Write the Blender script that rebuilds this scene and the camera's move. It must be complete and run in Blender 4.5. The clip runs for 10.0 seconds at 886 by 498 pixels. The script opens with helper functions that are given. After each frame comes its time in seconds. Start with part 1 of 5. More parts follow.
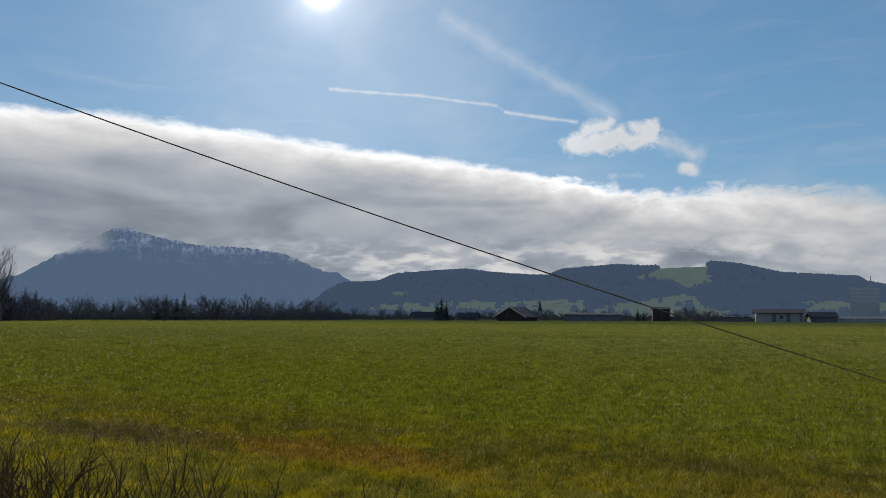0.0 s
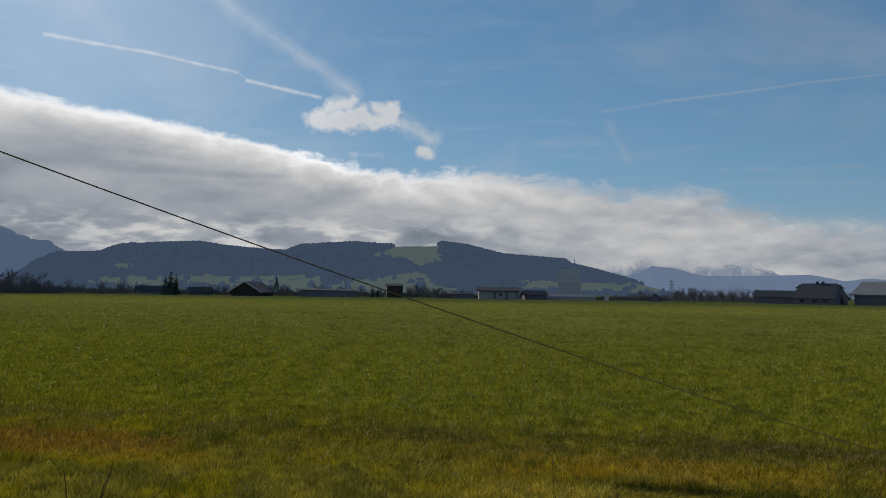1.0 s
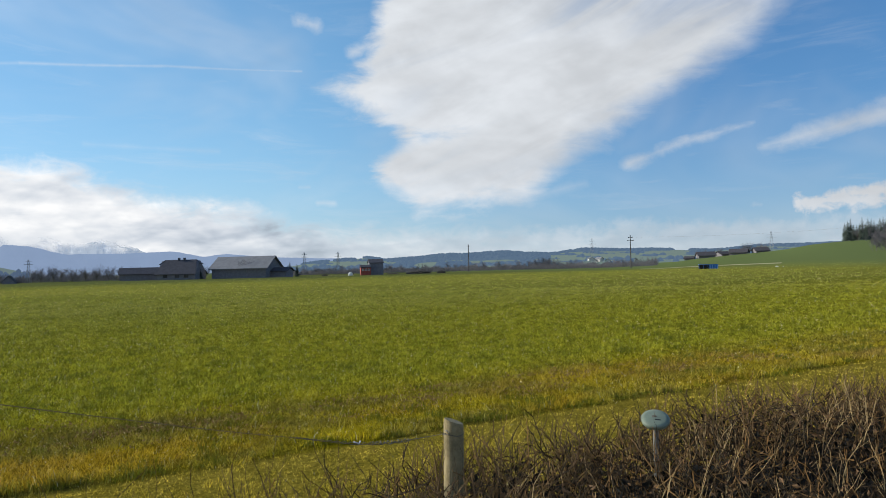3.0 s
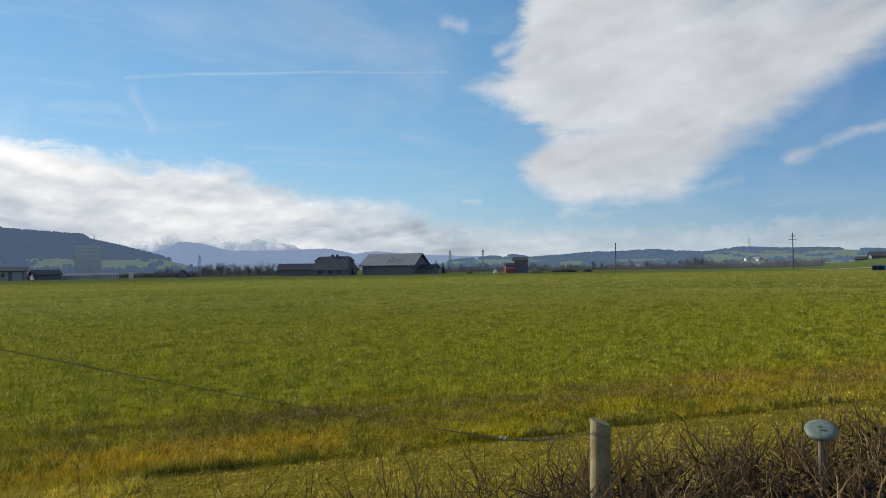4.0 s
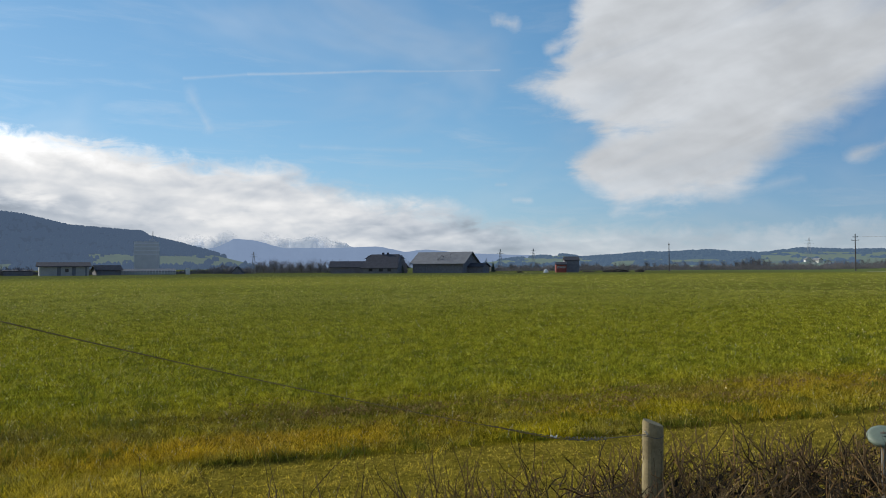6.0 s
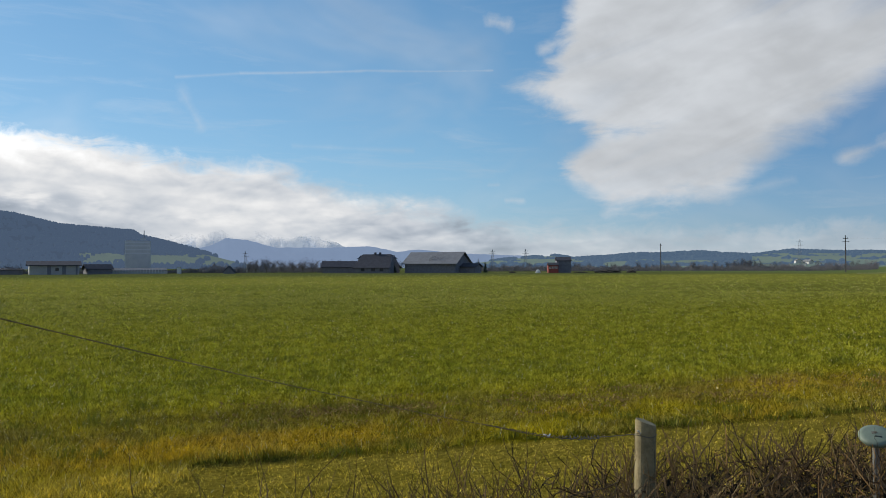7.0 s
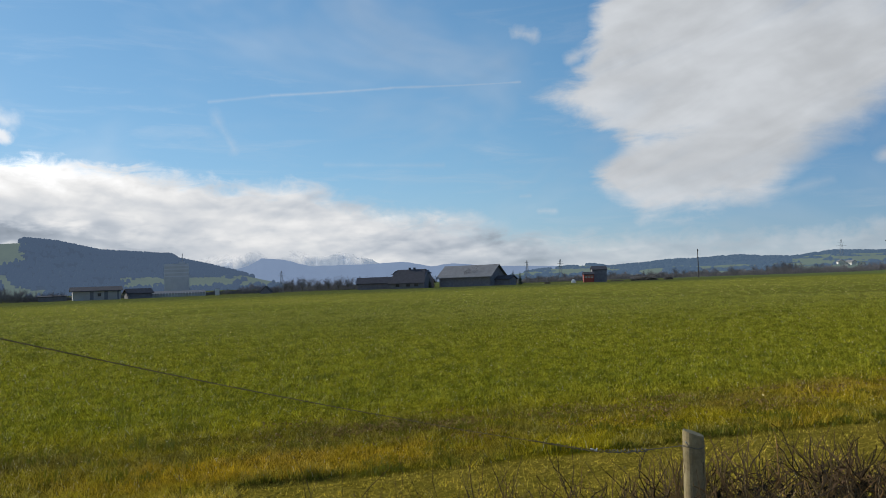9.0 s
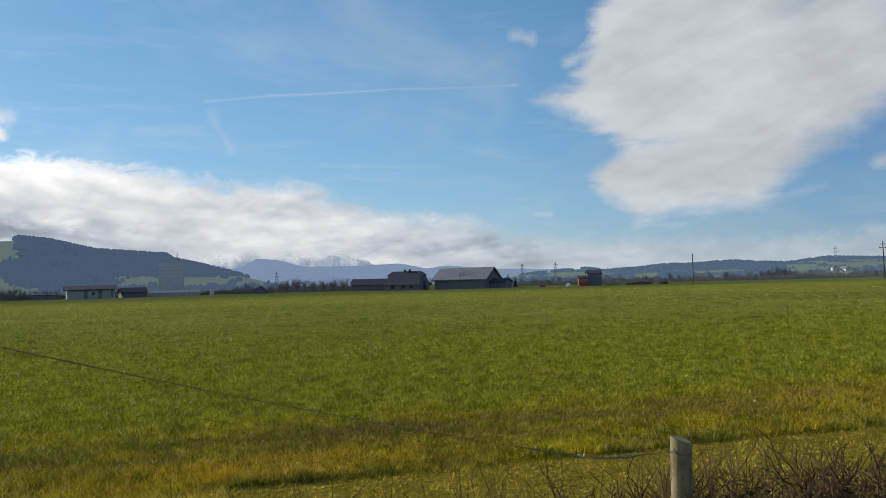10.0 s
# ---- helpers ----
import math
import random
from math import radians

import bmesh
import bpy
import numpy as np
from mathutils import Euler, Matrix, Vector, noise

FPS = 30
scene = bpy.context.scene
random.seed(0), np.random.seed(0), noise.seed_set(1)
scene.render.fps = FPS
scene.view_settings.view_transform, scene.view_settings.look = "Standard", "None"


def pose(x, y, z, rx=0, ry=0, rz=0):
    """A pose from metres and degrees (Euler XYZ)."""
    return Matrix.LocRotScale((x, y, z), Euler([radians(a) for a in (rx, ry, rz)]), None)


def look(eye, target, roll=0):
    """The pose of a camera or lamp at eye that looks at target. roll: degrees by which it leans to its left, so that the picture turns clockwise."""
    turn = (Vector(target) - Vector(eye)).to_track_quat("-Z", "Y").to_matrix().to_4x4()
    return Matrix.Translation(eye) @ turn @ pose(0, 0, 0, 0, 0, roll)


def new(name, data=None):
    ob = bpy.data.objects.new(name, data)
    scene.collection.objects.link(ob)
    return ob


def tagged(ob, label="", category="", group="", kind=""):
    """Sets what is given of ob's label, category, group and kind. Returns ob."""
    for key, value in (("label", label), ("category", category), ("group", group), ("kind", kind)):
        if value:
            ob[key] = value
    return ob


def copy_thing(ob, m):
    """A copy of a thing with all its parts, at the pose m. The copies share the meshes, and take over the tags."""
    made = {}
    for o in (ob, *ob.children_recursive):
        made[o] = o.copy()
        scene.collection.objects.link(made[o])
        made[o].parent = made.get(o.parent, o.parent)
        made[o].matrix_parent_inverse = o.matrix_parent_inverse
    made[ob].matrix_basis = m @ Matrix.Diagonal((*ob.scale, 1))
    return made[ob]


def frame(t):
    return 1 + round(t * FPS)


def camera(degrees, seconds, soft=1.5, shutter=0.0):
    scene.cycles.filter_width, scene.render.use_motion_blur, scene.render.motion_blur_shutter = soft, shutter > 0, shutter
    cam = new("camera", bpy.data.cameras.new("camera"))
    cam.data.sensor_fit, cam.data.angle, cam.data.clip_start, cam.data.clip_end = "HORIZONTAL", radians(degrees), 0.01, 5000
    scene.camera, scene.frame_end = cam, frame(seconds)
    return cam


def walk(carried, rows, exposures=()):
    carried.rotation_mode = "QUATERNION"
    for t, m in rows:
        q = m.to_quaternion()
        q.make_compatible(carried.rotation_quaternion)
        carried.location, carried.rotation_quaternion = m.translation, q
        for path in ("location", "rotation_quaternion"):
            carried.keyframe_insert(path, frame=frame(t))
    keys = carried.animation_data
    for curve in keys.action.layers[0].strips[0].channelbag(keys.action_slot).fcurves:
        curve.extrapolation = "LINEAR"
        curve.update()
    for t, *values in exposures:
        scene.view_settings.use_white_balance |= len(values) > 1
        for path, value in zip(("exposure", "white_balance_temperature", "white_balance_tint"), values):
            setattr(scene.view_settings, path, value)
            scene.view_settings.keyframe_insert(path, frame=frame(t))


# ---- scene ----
cam = camera(60.03, 10.0, soft=0.9)
ROWS = [
    (0.0, pose(0.016, -0.008, 1.739, 94.92, -0.21, 0.00)),
    (0.2, pose(-0.004, 0.002, 1.746, 94.53, -0.22, 1.66)),
    (0.5, pose(-0.012, 0.013, 1.749, 94.13, -0.25, 2.38)),
    (0.7, pose(-0.006, 0.012, 1.745, 94.21, -0.82, -0.45)),
    (0.8, pose(0.002, 0.012, 1.744, 93.98, -1.09, -2.03)),
    (0.9, pose(0.014, 0.015, 1.743, 93.81, -0.99, -9.50)),
    (1.0, pose(0.045, 0.019, 1.743, 93.28, -0.81, -19.43)),
    (1.1, pose(0.022, 0.013, 1.765, 92.47, -0.64, -29.58)),
    (1.2, pose(-0.001, 0.013, 1.778, 91.47, -0.21, -39.34)),
    (1.3, pose(-0.005, 0.010, 1.782, 90.57, -0.47, -48.67)),
    (1.4, pose(-0.005, 0.007, 1.786, 90.23, -0.66, -53.45)),
    (1.5, pose(-0.001, 0.004, 1.792, 90.17, -0.74, -55.82)),
    (1.6, pose(0.002, 0.002, 1.797, 90.18, -0.67, -57.99)),
    (1.8, pose(0.008, 0.000, 1.802, 90.40, -0.18, -61.90)),
    (2.0, pose(0.019, -0.001, 1.809, 90.35, 0.39, -66.00)),
    (2.2, pose(0.037, -0.004, 1.819, 90.71, 0.65, -68.66)),
    (2.5, pose(0.035, -0.003, 1.817, 90.95, 0.95, -70.40)),
    (2.8, pose(0.025, -0.003, 1.813, 91.20, 1.25, -67.60)),
    (3.05, pose(0.013, -0.003, 1.809, 91.40, 1.42, -63.20)),
    (3.3, pose(0.007, -0.003, 1.807, 91.53, 1.48, -59.18)),
    (3.5, pose(0.006, -0.005, 1.809, 91.59, 1.18, -56.93)),
    (4.0, pose(0.005, -0.002, 1.805, 91.42, 0.84, -53.60)),
    (4.5, pose(0.002, -0.001, 1.806, 91.41, 0.39, -51.14)),
    (5.0, pose(-0.009, -0.006, 1.798, 91.51, 0.13, -50.15)),
    (5.5, pose(-0.019, -0.013, 1.802, 91.41, 0.25, -49.79)),
    (5.7, pose(-0.012, -0.008, 1.801, 91.38, 0.33, -49.71)),
    (6.8, pose(0.000, 0.006, 1.795, 91.31, 0.31, -50.56)),
    (7.0, pose(0.002, 0.010, 1.792, 91.36, 0.17, -50.45)),
    (7.5, pose(-0.000, 0.011, 1.808, 91.98, 1.08, -49.63)),
    (8.0, pose(-0.002, 0.012, 1.812, 92.66, 2.13, -48.41)),
    (8.5, pose(-0.008, 0.017, 1.802, 92.45, 2.08, -48.07)),
    (9.0, pose(-0.013, 0.022, 1.803, 92.42, 2.05, -47.87)),
    (9.5, pose(-0.014, 0.009, 1.810, 92.60, 1.88, -47.68)),
    (10.0, pose(-0.025, -0.012, 1.818, 92.57, 1.48, -48.23)),
]
EXPOSURES = [(0.0, -0.53), (0.5, -0.56), (0.8, -0.62), (1.0, -0.72), (1.2, -0.72), (1.5, -0.52), (1.8, -0.16), (2.2, 0.05), (3.3, 0.22), (4.0, 0.04), (10.0, -0.09)]
walk(cam, ROWS, EXPOSURES)

# ---- sky and sun ----
SUN_AZ, SUN_EL = -9.4, 23.4


def heading(az, el):
    a, e = radians(az), radians(el)
    return Vector((math.sin(a) * math.cos(e), math.cos(a) * math.cos(e), math.sin(e)))


class Graph:
    """Short hand for node trees."""

    def __init__(self, tree):
        self.t = tree

    def node(self, kind):
        return self.t.nodes.new(kind)

    def wire(self, a, socket):
        if isinstance(a, bpy.types.NodeSocket):
            self.t.links.new(a, socket)
        else:
            socket.default_value = a

    def m(self, op, a, b=0.0, c=0.0, clamp=False):
        n = self.node("ShaderNodeMath")
        n.operation, n.use_clamp = op, clamp
        for v, s in zip((a, b, c), n.inputs):
            self.wire(v, s)
        return n.outputs[0]

    def v(self, op, a, b=(0, 0, 0), scale=1.0, out=0):
        n = self.node("ShaderNodeVectorMath")
        n.operation = op
        self.wire(a, n.inputs[0])
        if op == "SCALE":
            self.wire(scale, n.inputs["Scale"])
        else:
            self.wire(b, n.inputs[1])
        return n.outputs["Value" if op in ("DOT_PRODUCT", "LENGTH", "DISTANCE") else "Vector"]

    def step(self, x, lo, hi, a=0.0, b=1.0, kind="SMOOTHSTEP"):
        n = self.node("ShaderNodeMapRange")
        n.interpolation_type = kind
        for v, s in zip((x, lo, hi, a, b), n.inputs):
            self.wire(v, s)
        return n.outputs[0]

    def noise(self, p, scale=1.0, detail=4.0, rough=0.55, distort=0.0, color=False):
        n = self.node("ShaderNodeTexNoise")
        self.wire(p, n.inputs["Vector"])
        for k, v in (("Scale", scale), ("Detail", detail), ("Roughness", rough), ("Distortion", distort)):
            n.inputs[k].default_value = v
        return n.outputs["Color" if color else "Fac"]

    def mix(self, f, a, b, blend="MIX"):
        n = self.node("ShaderNodeMix")
        n.data_type, n.blend_type = "RGBA", blend
        self.wire(f, n.inputs["Factor"])
        self.wire(a, n.inputs["A"])
        self.wire(b, n.inputs["B"])
        return n.outputs["Result"]


def rgb(r, g, b):
    return (r, g, b, 1.0)


world = bpy.data.worlds.new("sky")
scene.world = world
world.use_nodes = True
world.node_tree.nodes.clear()
g = Graph(world.node_tree)
way = g.node("ShaderNodeTexCoord").outputs["Generated"]
sep = g.node("ShaderNodeSeparateXYZ")
g.wire(way, sep.inputs[0])
az = g.m("MULTIPLY", g.m("ARCTAN2", sep.outputs[0], sep.outputs[1]), 57.2958)
el = g.m("MULTIPLY", g.m("ARCSINE", sep.outputs[2]), 57.2958)
flat = g.node("ShaderNodeCombineXYZ")
g.wire(az, flat.inputs[0])
g.wire(el, flat.inputs[1])
flat = flat.outputs[0]
sky = g.node("ShaderNodeTexSky")
sky.sky_type, sky.sun_disc, sky.altitude = "NISHITA", False, 400
sky.sun_elevation, sky.sun_rotation = radians(SUN_EL), radians(SUN_AZ)
sky.air_density, sky.dust_density, sky.ozone_density = 1.0, 0.15, 1.5
# ragged edges at two sizes; the second set is drawn out sideways
stretch = g.v("MULTIPLY", flat, (0.55, 1.0, 1.0))
rag = g.m("SUBTRACT", g.noise(stretch, 0.55, 7.0, 0.6, 0.4), 0.5)
rag_wide = g.m("SUBTRACT", g.noise(stretch, 0.16, 3.0, 0.5), 0.5)
wisp = g.noise(g.v("MULTIPLY", flat, (0.12, 0.8, 1.0)), 0.9, 6.0, 0.62, 0.6)
rag_fine = g.m("SUBTRACT", g.noise(flat, 0.75, 6.0, 0.6, 0.3), 0.5)
ragged = g.m("ADD", g.m("MULTIPLY", rag, 1.6), g.m("MULTIPLY", rag_wide, 1.2))


def slope_line(points, x):
    """A line through (x, y) points, level beyond its ends."""
    y = points[0][1]
    for (x0, y0), (x1, y1) in zip(points, points[1:]):
        y = g.m("ADD", y, g.step(x, x0, x1, 0.0, y1 - y0, "LINEAR"))
    return y


def convex(points):
    """Degrees by which the direction lies inside a convex outline, given anticlockwise."""
    inside = None
    for (x0, y0), (x1, y1) in zip(points, points[1:] + points[:1]):
        k = math.hypot(x1 - x0, y1 - y0)
        nx, ny = -(y1 - y0) / k, (x1 - x0) / k
        d = g.m("SUBTRACT", g.v("DOT_PRODUCT", flat, (nx, ny, 0)), nx * x0 + ny * y0)
        inside = d if inside is None else g.m("MINIMUM", inside, d)
    return inside


def strand(a, b, width):
    """Degrees inside a band of that half width from a to b."""
    ab = Vector((b[0] - a[0], b[1] - a[1], 0))
    rel = g.v("SUBTRACT", flat, (a[0], a[1], 0))
    t = g.m("DIVIDE", g.v("DOT_PRODUCT", rel, tuple(ab)), ab.length_squared, clamp=True)
    near = g.v("SCALE", tuple(ab), scale=t)
    return g.m("SUBTRACT", width, g.v("DISTANCE", rel, near))


def cover(inside, edge, soft, amount, rags=1.0, fine=0.0):
    rough = g.m("ADD", g.m("MULTIPLY", ragged, rags), g.m("MULTIPLY", rag_fine, fine))
    return g.m("MULTIPLY", g.step(g.m("ADD", inside, rough), -edge, soft), amount)


def layers(parts):
    out = parts[0]
    for p in parts[1:]:
        out = g.m("MAXIMUM", out, p)
    return out


def relief(p, scale, detail, rough, up, distort=0.0):
    """Light on the upper flanks of a noise field, from about -0.3 to 0.3."""
    return g.m("SUBTRACT", g.noise(p, scale, detail, rough, distort), g.noise(g.v("ADD", p, up), scale, detail, rough, distort))


# the long bank over the mountains
bank_top = slope_line([(-45, 13.0), (-30.5, 13.4), (-24, 13.7), (-20, 13.6), (-12, 12.9), (-4, 12.1), (5, 10.9), (13, 9.6), (16.4, 8.9), (20, 9.2),
                       (24.6, 8.8), (28.4, 8.6), (32.3, 7.9), (37, 8.0), (41.2, 6.7), (44.5, 5.8), (49.6, 5.2), (53, 4.2), (57, 3.4), (75, 3.1), (110, 2.8)], az)
torn = g.m("SUBTRACT", g.noise(g.v("MULTIPLY", flat, (0.34, 1.0, 1.0)), 0.9, 8.0, 0.62, 0.7), 0.5)
depth = g.m("SUBTRACT", g.m("ADD", bank_top, g.m("ADD", g.m("MULTIPLY", torn, g.step(az, -5, 25, 1.3, 2.6)), g.m("ADD", g.m("MULTIPLY", rag_fine, g.step(az, -5, 12, 0.5, 1.3)), g.m("MULTIPLY", rag_wide, 1.0)))), el)
bank = g.m("MULTIPLY", g.step(depth, -0.35, g.step(az, 5, 50, 0.5, 2.0)), g.step(az, 44, 74, 1.0, 0.62))
rim = g.m("POWER", 2.718, g.m("MULTIPLY", g.m("MAXIMUM", depth, 0.0), g.step(az, -25, 5, -0.8, -1.1)))
streaks = g.noise(g.v("MULTIPLY", flat, (0.16, 0.85, 1.0)), 0.34, 3.0, 0.45, 0.8)
puffs = g.noise(stretch, 0.30, 4.0, 0.5, 0.3)
ripples = g.noise(g.v("MULTIPLY", flat, (0.42, 1.25, 1.0)), 0.75, 5.0, 0.52, 0.3)
east = g.step(az, -2, 24)
lobes = g.m("ADD", g.m("MULTIPLY", relief(stretch, 0.36, 3.0, 0.45, (0.12, 0.75, 0.0), 0.4), g.step(az, -12, 22, 0.10, 0.50)),
            g.m("MULTIPLY", relief(stretch, 1.0, 3.0, 0.5, (0.05, 0.30, 0.0), 0.4), g.step(az, -12, 22, 0.03, 0.15)))
blots = g.noise(g.v("MULTIPLY", flat, (0.30, 0.85, 1.0)), 0.21, 4.0, 0.5, 0.6)
body = g.m("ADD", g.step(streaks, 0.32, 0.68, 0.36, 0.58), g.m("MULTIPLY", g.step(puffs, 0.32, 0.68, -0.10, 0.12), g.step(az, -10, 25, 0.4, 0.8)))
body = g.m("ADD", body, g.m("ADD", g.step(az, -16, 30, 0.0, 0.27), g.step(az, 42, 60, 0.0, -0.08)))
body = g.m("ADD", body, g.m("MULTIPLY", g.step(blots, 0.38, 0.62, 0.12, -0.16), east))
band = g.m("MULTIPLY", g.step(el, 6.4, 4.0), g.step(ripples, 0.42, 0.64, -0.04, 0.36))
body = g.m("ADD", body, g.m("MULTIPLY", g.m("MULTIPLY", band, g.step(az, -32, -6, 0.25, 1.0)), g.step(az, 12, 30, 1.0, 0.22)))
body = g.m("ADD", body, lobes)
bank_light = g.m("ADD", body, g.m("MULTIPLY", rim, g.step(az, 8, 45, 1.3, 0.16)))
bank_light = g.m("MULTIPLY", bank_light, g.step(az, 6, 28, 1.0, 0.90))
bank_color = g.mix(g.step(bank_light, 0.30, 0.95), rgb(0.84, 0.97, 1.15), rgb(1.0, 1.0, 1.0))
bank_color = g.mix(1.0, bank_color, bank_light, "MULTIPLY")

# the tall wedge, loose clouds and trails
wedge = layers([convex([(58.3, 13.8), (58.6, 11.4), (62.0, 9.6), (72.5, 6.6), (76.2, 8.5), (85.1, 13.6), (87.7, 15.5), (99.0, 25.0), (75.0, 30.0), (62.0, 22.0), (60.0, 18.5)]),
                convex([(55.6, 13.2), (59.5, 10.9), (62.0, 12.0), (60.0, 14.9)]),
                convex([(59.3, 7.3), (62.6, 3.9), (71.0, 4.6), (76.0, 8.6), (70.0, 12.0), (62.5, 10.0)])])
fingers = g.m("SUBTRACT", g.noise(g.v("MULTIPLY", flat, (0.34, 1.0, 1.0)), 0.55, 7.0, 0.6, 0.5), 0.5)
lee = g.m("ADD", g.m("MULTIPLY", fingers, g.step(az, 62, 84, 3.6, 2.4)), g.m("MULTIPLY", rag_fine, g.step(az, 62, 80, 0.9, 0.5)))
slant = g.v("MULTIPLY", g.v("ADD", g.v("SCALE", (0.94, -0.34, 0.0), scale=az), g.v("SCALE", (0.34, 0.94, 0.0), scale=el)), (0.15, 0.8, 1.0))
fibres = g.noise(slant, 0.5, 5.0, 0.5, 0.7)
wedge = g.m("MULTIPLY", g.step(g.m("ADD", wedge, lee), -0.8, g.step(az, 58, 80, 1.1, 2.4)), g.step(fibres, 0.28, 0.52, 0.93, 1.0))
thin_top = g.m("MULTIPLY", g.m("MULTIPLY", g.step(el, 14.5, 19.5), g.step(az, 66, 78)), g.step(fibres, 0.40, 0.60, 0.45, 0.10))
wedge = g.m("MULTIPLY", wedge, g.m("SUBTRACT", 1.0, thin_top))
loose = layers([
    wedge,
    cover(strand((71.0, 5.1), (75.0, 5.9), 0.35), 0.3, 1.2, 0.45, 0.4, 0.6),
    cover(strand((10.0, 12.4), (15.4, 12.9), 1.15), 0.0, 0.8, 1.0, 0.6, 2.6),
    cover(strand((10.9, 13.6), (12.3, 13.9), 0.75), 0.0, 0.7, 1.0, 0.4, 1.5),
    cover(strand((14.2, 13.5), (14.9, 13.3), 0.8), 0.0, 0.7, 1.0, 0.4, 1.5),
    cover(strand((9.4, 11.6), (9.7, 11.6), 0.3), 0.1, 0.6, 0.6, 0.3, 1.2),
    cover(strand((17.6, 10.6), (18.2, 10.45), 0.65), 0.0, 0.6, 1.0, 0.2, 1.0),
    cover(strand((15.2, 13.0), (18.4, 11.3), 0.8), 0.3, 1.2, 0.72, 0.6, 1.8),
    cover(strand((12.4, 10.2), (14.8, 10.1), 0.3), 0.2, 0.9, 0.6, 0.5, 1.6),
    cover(strand((78.2, 7.2), (82.2, 8.5), 0.62), 0.3, 1.0, 0.72, 0.9, 0.6),
    cover(strand((82.2, 8.5), (86.6, 9.4), 0.50), 0.3, 1.0, 0.62, 0.9, 0.6),
    cover(strand((87.4, 7.8), (97.0, 9.7), 0.95), 0.3, 1.3, 0.70, 1.0, 0.5),
    cover(strand((97.0, 9.7), (106.0, 11.4), 0.9), 0.3, 1.3, 0.62, 1.0, 0.5),
    cover(strand((89.4, 3.8), (99.5, 3.8), 0.85), 0.0, 0.7, 0.95, 0.5, 2.6),
    cover(strand((92.6, 4.2), (95.4, 4.3), 0.65), 0.0, 0.6, 1.0, 0.3, 1.6),
    cover(strand((86.6, 3.8), (87.0, 3.8), 0.25), 0.2, 0.6, 0.5, 0.3, 0.8),
    cover(strand((46.0, 1.9), (104.0, 1.7), 1.3), 0.4, 1.4, 0.60, 0.9, 2.2),
    cover(strand((54.0, 17.9), (55.4, 17.6), 0.5), 0.2, 0.9, 0.6, 0.7, 1.0),
    cover(strand((53.9, 6.1), (54.6, 6.1), 0.14), 0.2, 0.5, 0.5, 0.2, 0.4),
    cover(strand((55.2, 4.95), (56.4, 4.9), 0.16), 0.2, 0.5, 0.55, 0.2, 0.5),
    cover(strand((58.0, 15.8), (59.8, 16.6), 0.5), 0.2, 0.8, 0.6, 0.6, 0.9),
    cover(strand((0.2, 21.6), (6.0, 18.4), 0.8), 0.6, 1.6, 0.42, 0.7, 0.8),
    cover(strand((6.0, 18.4), (12.6, 14.6), 0.75), 0.4, 1.4, 0.48, 0.6, 0.8),
    cover(strand((-8.6, 16.5), (-2.0, 16.22), 0.13), 0.12, 0.26, 0.85, 0.05, 0.30),
    cover(strand((-2.0, 16.22), (4.0, 15.5), 0.12), 0.14, 0.26, 0.80, 0.05, 0.34),
    cover(strand((4.7, 15.0), (10.0, 14.15), 0.15), 0.12, 0.26, 0.85, 0.05, 0.34),
    cover(strand((4.0, 15.5), (4.7, 15.0), 0.08), 0.12, 0.22, 0.35, 0.05, 0.30),
    cover(strand((2.6, 14.9), (4.4, 13.6), 0.3), 0.3, 1.2, 0.30, 0.3, 1.2),
    cover(strand((31.2, 13.3), (35.6, 13.85), 0.05), 0.16, 0.22, 0.34, 0.05, 0.15),
    cover(strand((35.6, 13.85), (44.8, 14.4), 0.05), 0.16, 0.22, 0.55, 0.05, 0.15),
    cover(strand((44.8, 14.4), (54.2, 14.42), 0.06), 0.16, 0.22, 0.52, 0.05, 0.15),
    cover(strand((31.6, 12.3), (32.9, 10.0), 0.38), 0.4, 1.2, 0.48, 0.6, 0.8),
    cover(strand((39.4, 8.9), (48.2, 8.65), 0.06), 0.3, 0.5, 0.30, 0.12, 0.4),
    g.m("MULTIPLY", g.step(wisp, 0.46, 0.82), g.step(el, 26, 8, 0.06, 0.22)),
    g.m("MULTIPLY", g.step(g.noise(stretch, 0.09, 4.0, 0.6, 0.5), 0.42, 0.75), 0.32),
])
loose_light = g.m("ADD", g.m("ADD", g.step(puffs, 0.3, 0.7, 0.58, 0.68), g.m("MULTIPLY", relief(slant, 0.45, 4.0, 0.5, (0.0, 0.5, 0.0), 0.6), 0.17)),
                  g.m("ADD", g.m("ADD", g.m("MULTIPLY", lobes, 0.25), g.step(az, 64, 82, 0.0, -0.05)), g.step(az, 50, 5, 0.0, 0.42)))
loose_color = g.mix(1.0, rgb(0.955, 1.0, 1.055), loose_light, "MULTIPLY")
cloud_color = g.mix(bank, loose_color, bank_color)
cloud_fac = g.m("MAXIMUM", bank, loose)

blue = g.mix(1.0, sky.outputs[0], rgb(0.095, 0.154, 0.190), "MULTIPLY")
blue = g.mix(1.0, blue, g.mix(1.0, rgb(1, 1, 1), g.mix(1.0, blue, rgb(0.9, 0.75, 0.55), "MULTIPLY"), "ADD"), "DIVIDE")
toward = g.m("MAXIMUM", g.v("DOT_PRODUCT", way, tuple(heading(SUN_AZ, SUN_EL))), 0.0)
blue = g.mix(1.0, blue, g.mix(g.step(toward, 0.55, 0.0), rgb(1, 1, 1), rgb(0.62, 0.72, 0.86)), "MULTIPLY")
low_haze = g.step(el, 9.0, 0.0, 0.0, 0.30)
blue = g.mix(low_haze, blue, rgb(0.42, 0.52, 0.64))
